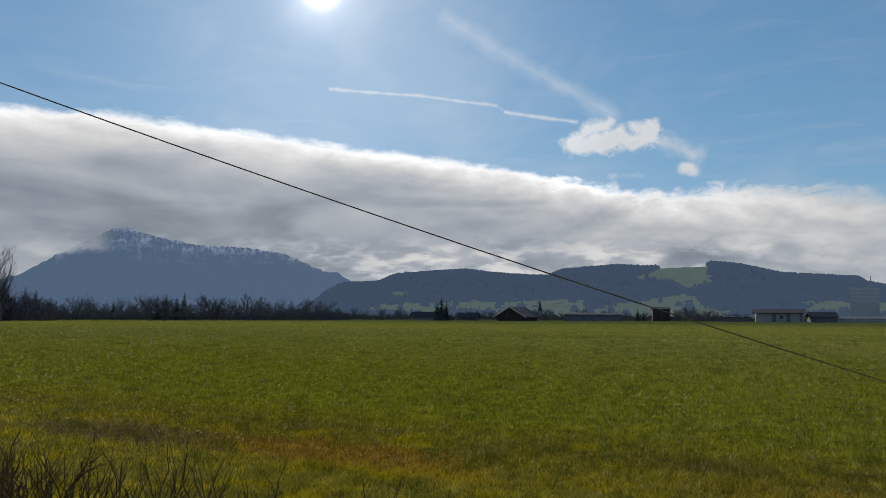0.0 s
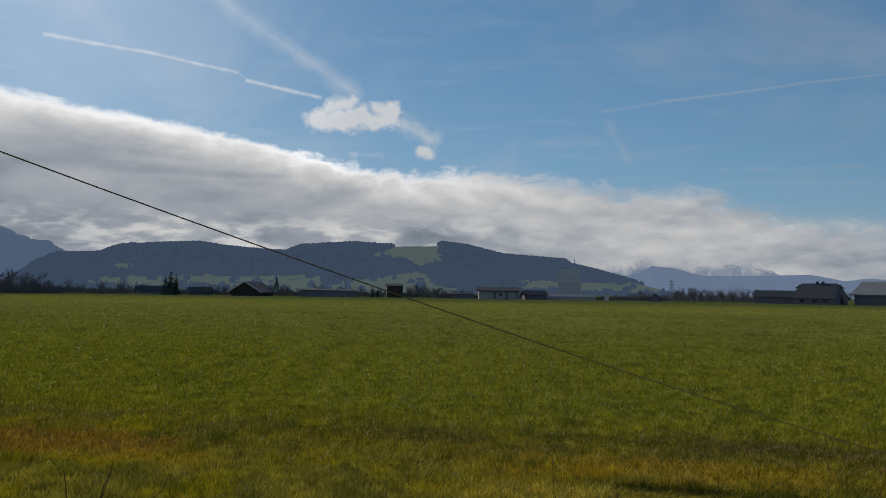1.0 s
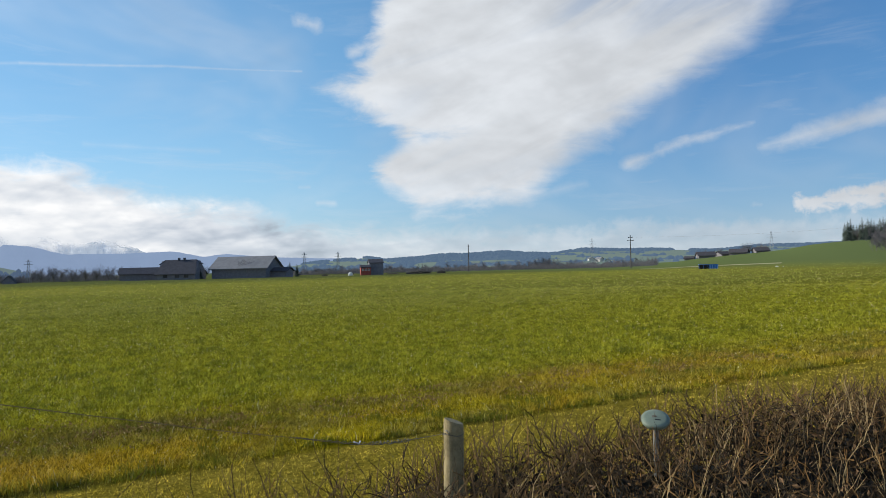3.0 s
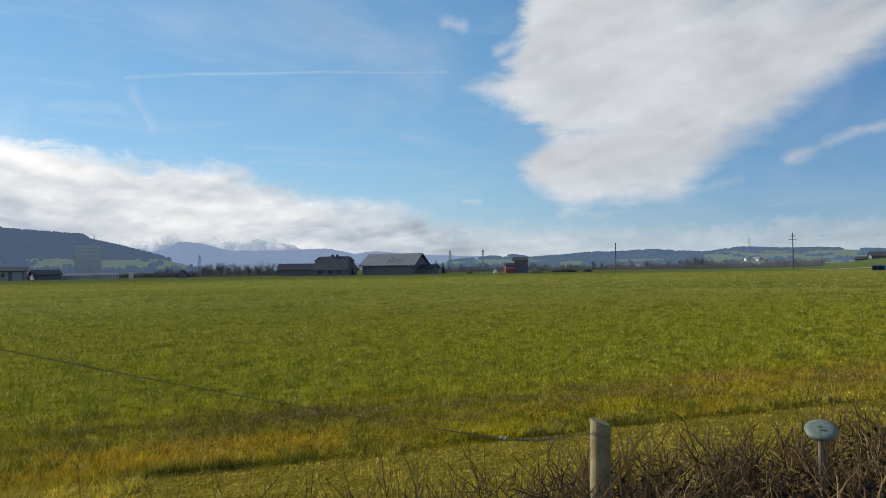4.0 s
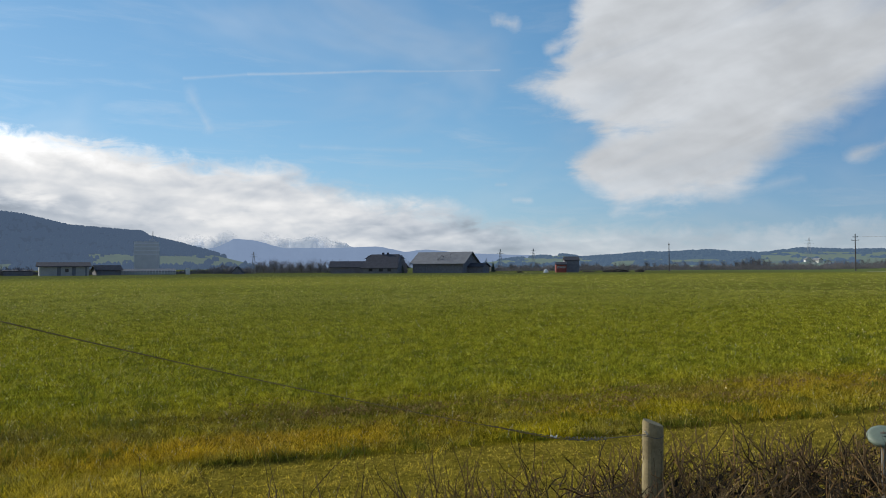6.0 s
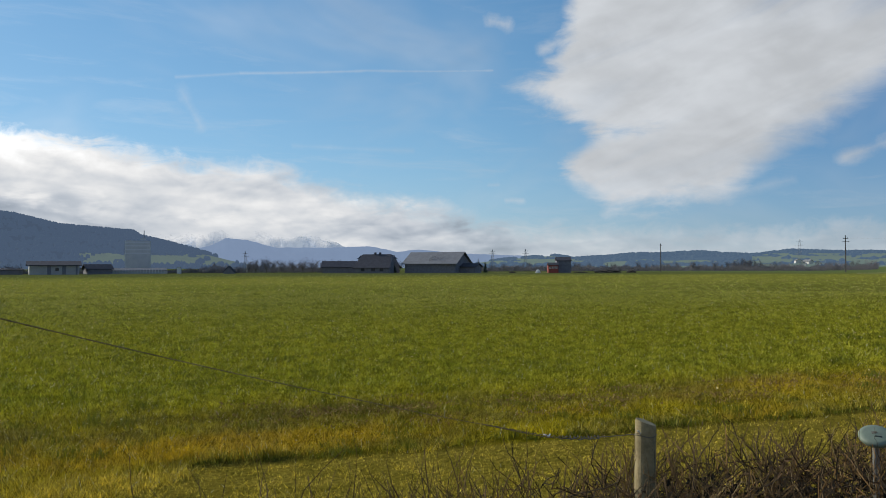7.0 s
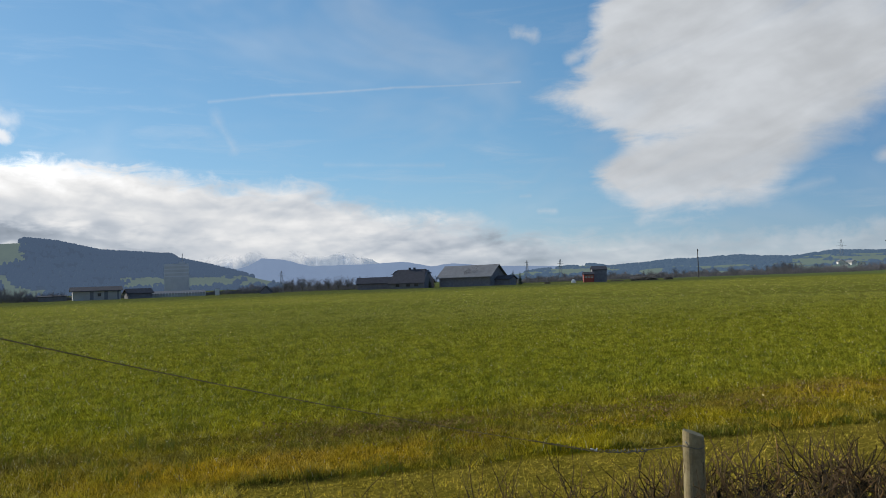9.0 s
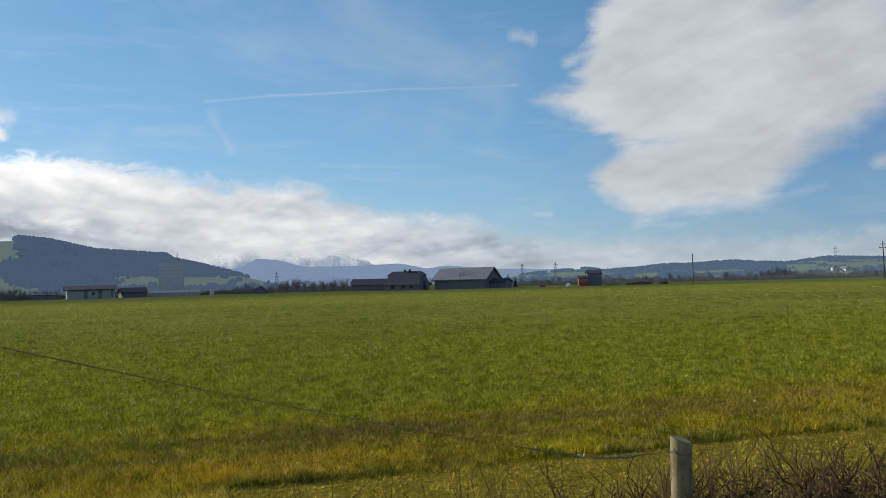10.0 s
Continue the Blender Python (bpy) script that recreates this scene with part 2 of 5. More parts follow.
glow = g.m("ADD", g.m("MULTIPLY", g.m("POWER", toward, 9000.0), 6.0),
           g.m("ADD", g.m("MULTIPLY", g.m("POWER", toward, 900.0), 0.5), g.m("MULTIPLY", g.m("POWER", toward, 40.0), 0.22)))
full = g.mix(cloud_fac, blue, cloud_color)
full = g.mix(1.0, full, g.mix(1.0, rgb(1.0, 0.98, 0.96), glow, "MULTIPLY"), "ADD")
bg = g.node("ShaderNodeBackground")
g.wire(full, bg.inputs[0])
bg.inputs[1].default_value = 1.0
g.wire(bg.outputs[0], g.node("ShaderNodeOutputWorld").inputs[0])

sun = new("sun", bpy.data.lights.new("sun", "SUN"))
sun.data.energy, sun.data.angle, sun.data.color = 4.6, radians(0.6), (1.0, 0.94, 0.84)
sun.matrix_world = look(heading(SUN_AZ, SUN_EL) * 50, (0, 0, 0))

# ---- materials ----
def material(name, a, b=None, scale=3.0, rough=0.8, metal=0.0, bump=0.0, fine=0.0, spread=0.0, haze=None, spec=0.3):
    """Two colours mixed by coarse and fine noise; spread: change from object to object; haze: (colour, share) of air before far hills."""
    mt = bpy.data.materials.new(name)
    mt.use_nodes = True
    k = Graph(mt.node_tree)
    bsdf = mt.node_tree.nodes["Principled BSDF"]
    out = mt.node_tree.nodes["Material Output"]
    at = k.node("ShaderNodeTexCoord").outputs["Object"]
    n1 = k.noise(at, scale, 5.0, 0.6)
    n2 = k.noise(at, scale * 9.0, 4.0, 0.6)
    f = k.step(k.m("ADD", k.m("MULTIPLY", n1, 0.65), k.m("MULTIPLY", n2, 0.35)), 0.33, 0.67)
    col = k.mix(f, rgb(*a), rgb(*(b or [x * 0.72 for x in a])))
    if spread:
        r = k.node("ShaderNodeObjectInfo").outputs["Random"]
        col = k.mix(1.0, col, k.step(r, 0, 1, 1 - spread, 1 + spread, "LINEAR"), "MULTIPLY")
    k.wire(col, bsdf.inputs["Base Color"])
    bsdf.inputs["Roughness"].default_value = rough
    bsdf.inputs["Metallic"].default_value = metal
    bsdf.inputs["Specular IOR Level"].default_value = spec
    if bump:
        bn = k.node("ShaderNodeBump")
        bn.inputs["Strength"].default_value = bump
        bn.inputs["Distance"].default_value = fine or 0.02
        k.wire(n2, bn.inputs["Height"])
        k.wire(bn.outputs[0], bsdf.inputs["Normal"])
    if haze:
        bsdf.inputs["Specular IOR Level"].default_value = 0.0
        # airlight before far hills is mixed in as a constant emission
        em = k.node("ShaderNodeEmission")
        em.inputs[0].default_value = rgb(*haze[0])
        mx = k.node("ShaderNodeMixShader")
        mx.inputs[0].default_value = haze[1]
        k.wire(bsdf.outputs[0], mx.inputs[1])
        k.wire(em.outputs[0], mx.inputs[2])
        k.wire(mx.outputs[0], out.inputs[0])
    return mt


FENCE = Vector((0.855, -0.518, 0))   # along hedge, fence and mown strip
ACROSS = Vector((0.518, 0.855, 0))   # from the hedge towards the field
EDGE = 7.35                          # where the mown strip ends
POST = Vector((3.437, 1.622, 0))


# bare and scorched places: centre, half lengths along and across, colour, strength
SPOTS = [((-4.7, 11.4), (2.3, 0.75), (0.260, 0.175, 0.080), 0.6), ((-1.4, 9.9), (2.1, 0.8), (0.430, 0.225, 0.035), 0.7),
         ((4.6, 6.6), (1.7, 0.6), (0.520, 0.335, 0.024), 0.65), ((6.0, 7.6), (2.2, 0.45), (0.150, 0.120, 0.030), 0.5),
         ((13.5, 2.6), (3.4, 0.9), (0.450, 0.290, 0.030), 0.5), ((2.4, 9.3), (1.5, 0.5), (0.170, 0.130, 0.034), 0.5),
         ((-0.2, 8.55), (1.0, 0.35), (0.500, 0.350, 0.030), 0.6), ((17.5, -1.6), (2.6, 0.5), (0.300, 0.180, 0.050), 0.5)]


def meadow_color(k, at):
    """The meadow's colour at a place: mown strip, dry edge, trodden and lush parts."""
    n = k.v("DOT_PRODUCT", at, tuple(ACROSS))
    patch = k.noise(at, 0.35, 4.0, 0.6)
    tuft = k.noise(at, 2.2, 5.0, 0.65)
    fine = k.noise(at, 14.0, 4.0, 0.6)
    edge = k.m("ADD", n, k.m("MULTIPLY", k.m("SUBTRACT", patch, 0.5), 1.6))
    lush = k.mix(k.step(tuft, 0.32, 0.68), rgb(0.225, 0.234, 0.017), rgb(0.405, 0.368, 0.031))
    far = k.mix(k.step(k.noise(at, 0.06, 3.0, 0.5), 0.35, 0.65), rgb(0.290, 0.292, 0.050), rgb(0.335, 0.324, 0.060))
    warm = k.mix(k.step(tuft, 0.32, 0.68), rgb(0.305, 0.258, 0.010), rgb(0.510, 0.400, 0.018))
    lush = k.mix(k.step(n, 12.0, 8.2), lush, warm)
    # tones farther off, the knoll's too, carry haze in their colour
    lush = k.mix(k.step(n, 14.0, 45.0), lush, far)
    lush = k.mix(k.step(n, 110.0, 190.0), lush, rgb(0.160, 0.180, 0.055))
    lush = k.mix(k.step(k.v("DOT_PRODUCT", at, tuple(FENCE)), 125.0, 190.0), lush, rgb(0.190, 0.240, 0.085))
    dry = k.mix(k.step(tuft, 0.35, 0.65), rgb(0.460, 0.300, 0.026), rgb(0.340, 0.285, 0.022))
    worn = k.mix(k.step(fine, 0.3, 0.7), rgb(0.190, 0.155, 0.026), rgb(0.330, 0.280, 0.045))
    mown = k.mix(k.step(tuft, 0.3, 0.7), rgb(0.460, 0.365, 0.044), rgb(0.700, 0.530, 0.075))
    mown = k.mix(1.0, mown, k.step(k.noise(at, 24.0, 3.0, 0.6), 0.34, 0.66, 0.60, 1.30), "MULTIPLY")
    worn_f = k.m("MULTIPLY", k.step(edge, 11.2, 9.0), k.step(k.noise(at, 0.8, 4.0, 0.6), 0.38, 0.57))
    col = k.mix(worn_f, lush, worn)
    dry_f = k.m("MULTIPLY", k.step(edge, 9.6, 7.9), k.step(k.noise(at, 0.55, 4.0, 0.6), 0.40, 0.62))
    col = k.mix(dry_f, col, dry)
    s = k.m("ADD", k.v("DOT_PRODUCT", at, tuple(FENCE)), k.m("MULTIPLY", k.m("SUBTRACT", patch, 0.5), 5.0))
    end = k.step(s, -2.2, 0.6)
    rough = k.mix(k.step(tuft, 0.35, 0.65), rgb(0.270, 0.235, 0.036), rgb(0.470, 0.375, 0.055))
    rough = k.mix(k.step(k.noise(at, 1.1, 4.0, 0.6), 0.48, 0.62), rough, lush)
    col = k.mix(k.m("MULTIPLY", k.m("SUBTRACT", 1.0, end), k.step(edge, 9.0, 7.0)), col, rough)
    wob = k.m("MULTIPLY", k.m("SUBTRACT", tuft, 0.5), 1.6)
    for (cx, cy), (rs, rn), tone, amount in SPOTS:
        rel = k.v("SUBTRACT", at, (cx, cy, 0.0))
        u = k.m("DIVIDE", k.v("DOT_PRODUCT", rel, tuple(FENCE)), rs)
        w = k.m("DIVIDE", k.v("DOT_PRODUCT", rel, tuple(ACROSS)), rn)
        d = k.m("ADD", k.m("SQRT", k.m("ADD", k.m("MULTIPLY", u, u), k.m("MULTIPLY", w, w))), wob)
        col = k.mix(k.m("MULTIPLY", k.step(d, 1.25, 0.55), amount), col, rgb(*tone))
    return k.mix(k.m("MULTIPLY", k.step(n, EDGE - 0.1, EDGE - 0.25), end), col, mown)


def ground_material():
    mt = bpy.data.materials.new("meadow_soil")
    mt.use_nodes = True
    k = Graph(mt.node_tree)
    bsdf = mt.node_tree.nodes["Principled BSDF"]
    at = k.node("ShaderNodeTexCoord").outputs["Object"]
    col = meadow_color(k, at)
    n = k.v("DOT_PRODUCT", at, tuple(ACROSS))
    # soil darkened for the shade among the blades, most near the lane
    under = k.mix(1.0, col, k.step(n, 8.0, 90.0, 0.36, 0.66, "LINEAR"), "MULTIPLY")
    k.wire(under, bsdf.inputs["Base Color"])
    bsdf.inputs["Roughness"].default_value = 0.95
    bsdf.inputs["Specular IOR Level"].default_value = 0.0
    bn = k.node("ShaderNodeBump")
    bn.inputs["Strength"].default_value = 0.8
    bn.inputs["Distance"].default_value = 0.12
    k.wire(k.m("ADD", k.noise(at, 6.0, 6.0, 0.7), k.noise(at, 0.8, 3.0, 0.5)), bn.inputs["Height"])
    k.wire(bn.outputs[0], bsdf.inputs["Normal"])
    return mt


def grass_material(name="grass_blades", rank=False):
    mt = bpy.data.materials.new(name)
    mt.use_nodes = True
    k = Graph(mt.node_tree)
    bsdf = mt.node_tree.nodes["Principled BSDF"]
    out = mt.node_tree.nodes["Material Output"]
    at = k.node("ShaderNodeTexCoord").outputs["Object"]
    isle = k.node("ShaderNodeNewGeometry").outputs["Random Per Island"]
    col = meadow_color(k, at)
    col = k.mix(1.0, col, k.step(isle, 0.0, 0.98, 0.54, 1.84, "LINEAR"), "MULTIPLY")
    col = k.mix(1.0, col, k.step(k.noise(at, 5.5, 3.0, 0.6), 0.34, 0.66, 0.74, 1.22), "MULTIPLY")
    # a few blades are coloured pale as glints
    col = k.mix(k.step(isle, 0.990, 0.994), col, rgb(0.70, 0.66, 0.42))
    if rank:
        col = k.mix(isle, rgb(0.105, 0.125, 0.015), rgb(0.230, 0.225, 0.024))
    k.wire(col, bsdf.inputs["Base Color"])
    bsdf.inputs["Roughness"].default_value = 0.5
    bsdf.inputs["Specular IOR Level"].default_value = 0.06
    tr = k.node("ShaderNodeBsdfTranslucent")
    k.wire(k.mix(1.0, col, rgb(1.1, 1.1, 0.7), "MULTIPLY"), tr.inputs[0])
    mx = k.node("ShaderNodeMixShader")
    mx.inputs[0].default_value = 0.20
    k.wire(bsdf.outputs[0], mx.inputs[1])
    k.wire(tr.outputs[0], mx.inputs[2])
    k.wire(mx.outputs[0], out.inputs[0])
    return mt


M = dict(
    soil=ground_material(),
    grass=grass_material(),
    rank=grass_material("dark_grass_blades", True),
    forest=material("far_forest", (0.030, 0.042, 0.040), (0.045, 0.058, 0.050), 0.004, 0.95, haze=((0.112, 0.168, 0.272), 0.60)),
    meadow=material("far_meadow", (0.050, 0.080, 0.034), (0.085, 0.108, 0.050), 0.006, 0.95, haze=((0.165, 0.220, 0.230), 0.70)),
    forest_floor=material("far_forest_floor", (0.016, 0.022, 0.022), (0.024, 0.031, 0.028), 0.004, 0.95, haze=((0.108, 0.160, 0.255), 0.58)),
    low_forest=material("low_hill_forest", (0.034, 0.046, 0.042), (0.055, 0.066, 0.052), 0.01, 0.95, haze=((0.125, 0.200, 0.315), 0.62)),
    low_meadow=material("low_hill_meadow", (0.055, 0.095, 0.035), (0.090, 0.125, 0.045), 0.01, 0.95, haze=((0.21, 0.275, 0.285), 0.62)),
    post=material("weathered_round_timber", (0.36, 0.290, 0.150), (0.20, 0.155, 0.075), 6.0, 0.9, bump=0.5, fine=0.006),
)


def rock_material(name, low, snow_from, snow_full, haze, terraces=0.0, patches=0.0, veil=None):
    """Bare rock under snow that lies in gullies; veil: (height from, to, bearing from, to, most) of the cloud that swallows it."""
    mt = bpy.data.materials.new(name)
    mt.use_nodes = True
    k = Graph(mt.node_tree)
    bsdf = mt.node_tree.nodes["Principled BSDF"]
    out = mt.node_tree.nodes["Material Output"]
    at = k.node("ShaderNodeTexCoord").outputs["Object"]
    s = k.node("ShaderNodeSeparateXYZ")
    k.wire(at, s.inputs[0])
    z = s.outputs[2]
    bearing = k.m("MULTIPLY", k.m("ARCTAN2", s.outputs[0], s.outputs[1]), 57.2958)
    sheet = k.node("ShaderNodeCombineXYZ")
    k.wire(bearing, sheet.inputs[0])
    k.wire(k.m("MULTIPLY", z, 0.0125), sheet.inputs[1])
    sheet = sheet.outputs[0]
    rough = k.noise(sheet, 1.1, 8.0, 0.65)
    gully = k.noise(k.v("MULTIPLY", sheet, (2.6, 0.75, 1.0)), 1.5, 6.0, 0.65, 0.5)
    h = k.m("ADD", z, k.m("MULTIPLY", k.m("SUBTRACT", rough, 0.5), 150.0))
    broad = k.noise(sheet, 0.55, 4.0, 0.6, 0.3)
    white = k.m("MULTIPLY", k.step(h, snow_from, snow_full), k.step(k.m("ADD", k.m("MULTIPLY", gully, 0.55), k.m("MULTIPLY", broad, 0.45)), 0.41, 0.58))
    if terraces:
        ledge = k.m("SINE", k.m("ADD", k.m("MULTIPLY", z, 0.42), k.m("MULTIPLY", rough, 14.0)))
        white = k.m("MULTIPLY", white, k.step(k.m("MULTIPLY", ledge, k.step(z, snow_full - 20, snow_full + 60)), 0.2, 0.8, 1.0, 1.0 - terraces))
    if patches:
        white = k.m("MAXIMUM", white, k.m("MULTIPLY", k.step(k.noise(k.v("MULTIPLY", sheet, (1.0, 2.2, 1.0)), 0.9, 5.0, 0.6, 0.4), 0.62, 0.72), patches))
    col = k.mix(white, k.mix(k.step(rough, 0.35, 0.65), rgb(*low), rgb(*[x * 2.2 for x in low])), rgb(0.84, 0.86, 0.88))
    k.wire(col, bsdf.inputs["Base Color"])
    bsdf.inputs["Roughness"].default_value = 0.95
    bsdf.inputs["Specular IOR Level"].default_value = 0.0
    # distance haze glows from the rock as emission, less where snow lies
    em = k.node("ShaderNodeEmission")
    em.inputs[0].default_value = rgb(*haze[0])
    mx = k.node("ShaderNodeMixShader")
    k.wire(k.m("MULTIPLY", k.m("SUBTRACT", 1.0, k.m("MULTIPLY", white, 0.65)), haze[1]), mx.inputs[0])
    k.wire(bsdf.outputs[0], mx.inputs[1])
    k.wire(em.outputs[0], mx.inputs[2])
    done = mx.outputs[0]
    if veil:
        z0, z1, a0, a1, most = veil
        drift = k.m("ADD", z, k.m("MULTIPLY", k.m("SUBTRACT", k.noise(k.v("MULTIPLY", sheet, (0.6, 1.0, 1.0)), 0.9, 6.0, 0.6, 0.5), 0.5), (z1 - z0) * 2.2))
        gone = k.m("MULTIPLY", k.m("MULTIPLY", k.step(drift, z0, z1), k.step(bearing, a0, a1)), most)
        clear = k.node("ShaderNodeBsdfTransparent")
        mv = k.node("ShaderNodeMixShader")
        k.wire(gone, mv.inputs[0])
        k.wire(done, mv.inputs[1])
        k.wire(clear.outputs[0], mv.inputs[2])
        done = mv.outputs[0]
    k.wire(done, out.inputs[0])
    return mt


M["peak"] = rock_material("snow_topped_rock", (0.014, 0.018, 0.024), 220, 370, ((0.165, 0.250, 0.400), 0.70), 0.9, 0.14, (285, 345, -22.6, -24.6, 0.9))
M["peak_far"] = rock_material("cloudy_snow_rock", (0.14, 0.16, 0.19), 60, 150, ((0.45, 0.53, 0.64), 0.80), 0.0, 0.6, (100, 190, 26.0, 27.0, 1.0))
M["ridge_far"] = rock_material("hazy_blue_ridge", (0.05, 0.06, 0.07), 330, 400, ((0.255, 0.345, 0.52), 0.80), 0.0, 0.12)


# ---- building blocks ----
def place(az, d, z=0.0):
    a = radians(az)
    return Vector((math.sin(a) * d, math.cos(a) * d, z))


def mesh_object(name, verts, faces, mats=(), parent=None, smooth=False, slots=None):
    me = bpy.data.meshes.new(name)
    me.from_pydata([tuple(v) for v in verts] if not isinstance(verts, np.ndarray) else verts.tolist(), [],
                   faces if not isinstance(faces, np.ndarray) else faces.tolist())
    for mt in mats:
        me.materials.append(mt)
    if slots is not None:
        me.polygons.foreach_set("material_index", slots)
    if smooth:
        me.polygons.foreach_set("use_smooth", [True] * len(me.polygons))
    me.update()
    ob = new(name, me)
    ob.parent = parent
    return ob


def part(name, bm, mt, parent, label=""):
    me = bpy.data.meshes.new(name)
    bmesh.ops.recalc_face_normals(bm, faces=bm.faces)
    bm.to_mesh(me)
    bm.free()
    me.materials.append(mt)
    ob = new(name, me)
    ob.parent = parent
    return tagged(ob, label)


def thing(name, m, label, category, group=""):
    ob = new(name)
    ob.empty_display_size = 0.2
    ob.matrix_world = m
    return tagged(ob, label, category, group)


def facing(az, d, z=0.0, turn=0.0):
    """A pose at that bearing and distance, its y axis pointing away from the lane, turned by some degrees."""
    p = place(az, d, z)
    return pose(p.x, p.y, p.z, 0, 0, -az + turn)


# ---- ground ----
def land_height(x, y):
    """Flat meadow; it swells slightly, and climbs to a knoll on one side."""
    r, a = np.hypot(x, y), np.degrees(np.arctan2(x, y))
    z = 0.0 * r
    top = np.interp(a, (76, 80, 82, 85, 88, 90, 92, 95, 135, 180), (0.0, 0.5, 2.4, 4.2, 5.5, 7.8, 8.9, 9.3, 9.5, 0.0))
    climb = np.clip((r - 150) / 230, 0, 1)
    climb = climb * climb * (3 - 2 * climb)
    return z + top * climb


radii = np.concatenate([np.linspace(0, 30, 40), np.geomspace(31, 4800, 70)])
turns = np.radians(np.arange(0, 360, 1.5))
rr, tt = np.meshgrid(radii, turns, indexing="ij")
gx, gy = rr * np.sin(tt), rr * np.cos(tt)
gz = land_height(gx, gy)
nt = len(turns)
verts = np.stack([gx.ravel(), gy.ravel(), gz.ravel()], 1)
ii, jj = np.meshgrid(np.arange(len(radii) - 1), np.arange(nt), indexing="ij")
a0, a1 = ii * nt + jj, ii * nt + (jj + 1) % nt
quads = np.stack([a0, a1, a1 + nt, a0 + nt], -1).reshape(-1, 4)
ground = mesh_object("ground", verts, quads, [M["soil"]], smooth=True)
tagged(ground, "flat green spring meadow with a mown strip and dry patches", "meadow", kind="structure")


# ---- hills and mountains ----
STEPS = 72   # faces from a hill's foot to its crest and over


def ridge(name, crest, foot, top, mats, label, az0, az1, step=0.25, rough=0.06, clearing=None, back=0.25, seed=0.0, jag=0.0):
    """A hill from its foot to its crest line (bearing, elevation) and down again behind; clearing(bearing, elevation) picks the second material."""
    ca, ce = [c[0] for c in crest], [c[1] for c in crest]
    azs = np.arange(az0, az1 + step / 2, step)
    shares = np.concatenate([np.linspace(0, 1, STEPS), [1 + back]])
    verts, faces, slots = [], [], []
    for a in azs:
        e = np.interp(a, ca, ce) + jag * noise.fractal(Vector((a * 1.7, seed, 0.0)), 0.6, 2.2, 5)
        height = 1.8 + top * math.tan(radians(max(e, -0.2)))
        for s in shares:
            d = foot + (top - foot) * s
            p = place(a, d)
            bulge = noise.fractal(Vector((p.x, p.y, seed)) * (9.0 / top), 0.9, 2.1, 5)
            bulge += 0.45 * noise.fractal(Vector((p.x, p.y, seed + 7.0)) * (45.0 / top), 0.8, 2.2, 4)
            fold = math.sin(min(s, 1.0) * math.pi)
            h = height * (0.25 * s + 0.75 * s * s * (3 - 2 * s)) if s <= 1 else height * 0.7
            h += height * bulge * rough * (fold * 2.0 + 0.12)
            verts.append((p.x, p.y, h - 2.0))
    m = len(shares)
    for i in range(len(azs) - 1):
        for j in range(m - 1):
            faces.append((i * m + j, (i + 1) * m + j, (i + 1) * m + j + 1, i * m + j + 1))
            x, y, z = verts[i * m + j]
            slots.append(1 if clearing and clearing(azs[i], math.degrees(math.atan2(z - 1.8, math.hypot(x, y)))) else 0)
    ob = mesh_object(name, verts, faces, mats, smooth=True, slots=slots)
    return tagged(ob, label, "mountain" if "mountain" in name else "hill", kind="structure")


def within(outline, x, y):
    """Whether a point lies inside an outline."""
    odd = False
    for (x0, y0), (x1, y1) in zip(outline, outline[1:] + outline[:1]):
        if (y0 > y) != (y1 > y) and x < x0 + (y - y0) * (x1 - x0) / (y1 - y0):
            odd = not odd
    return odd


PEAK = [(-40, 0.3), (-33, 1.2), (-28.8, 2.65), (-26.9, 3.9), (-24.2, 5.45), (-23.6, 5.8), (-22.7, 6.02), (-21.7, 5.8), (-21.0, 5.5), (-19.1, 5.15),
        (-17.5, 4.87), (-15.3, 4.88), (-11.8, 4.5), (-10.5, 3.9), (-8.9, 3.2), (-7.8, 3.1), (-6.4, 2.2), (-3, 0.6)]
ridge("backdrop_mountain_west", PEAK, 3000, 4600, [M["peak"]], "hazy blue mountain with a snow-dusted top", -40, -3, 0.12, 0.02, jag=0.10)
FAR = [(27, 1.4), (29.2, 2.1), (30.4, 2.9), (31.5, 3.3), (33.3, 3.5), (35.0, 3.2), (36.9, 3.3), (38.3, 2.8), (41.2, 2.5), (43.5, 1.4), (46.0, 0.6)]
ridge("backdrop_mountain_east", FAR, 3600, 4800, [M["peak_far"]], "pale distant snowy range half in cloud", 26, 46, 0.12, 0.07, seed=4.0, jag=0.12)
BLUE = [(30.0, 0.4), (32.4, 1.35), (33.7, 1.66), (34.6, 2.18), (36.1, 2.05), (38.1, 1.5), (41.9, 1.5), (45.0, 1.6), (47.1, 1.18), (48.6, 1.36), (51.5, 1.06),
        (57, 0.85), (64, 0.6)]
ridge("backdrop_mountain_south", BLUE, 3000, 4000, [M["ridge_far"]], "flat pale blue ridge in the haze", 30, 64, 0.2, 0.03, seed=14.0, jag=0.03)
HILL = [(-12, 0.0), (-10.2, 0.3), (-8.3, 1.74), (-7.3, 2.16), (-4.8, 2.3), (-3.4, 2.86), (-1.1, 3.08), (1.7, 3.26), (3.3, 3.05),
        (6.7, 2.79), (7.9, 2.78), (8.8, 3.2), (12.9, 3.5), (15.1, 3.33), (19.0, 3.43), (19.3, 3.6), (21.2, 3.45), (23.8, 2.84),
        (28.4, 2.4), (28.8, 2.1), (30.6, 1.7), (33.2, 1.0), (35.6, 0.4), (37.5, 0.0)]
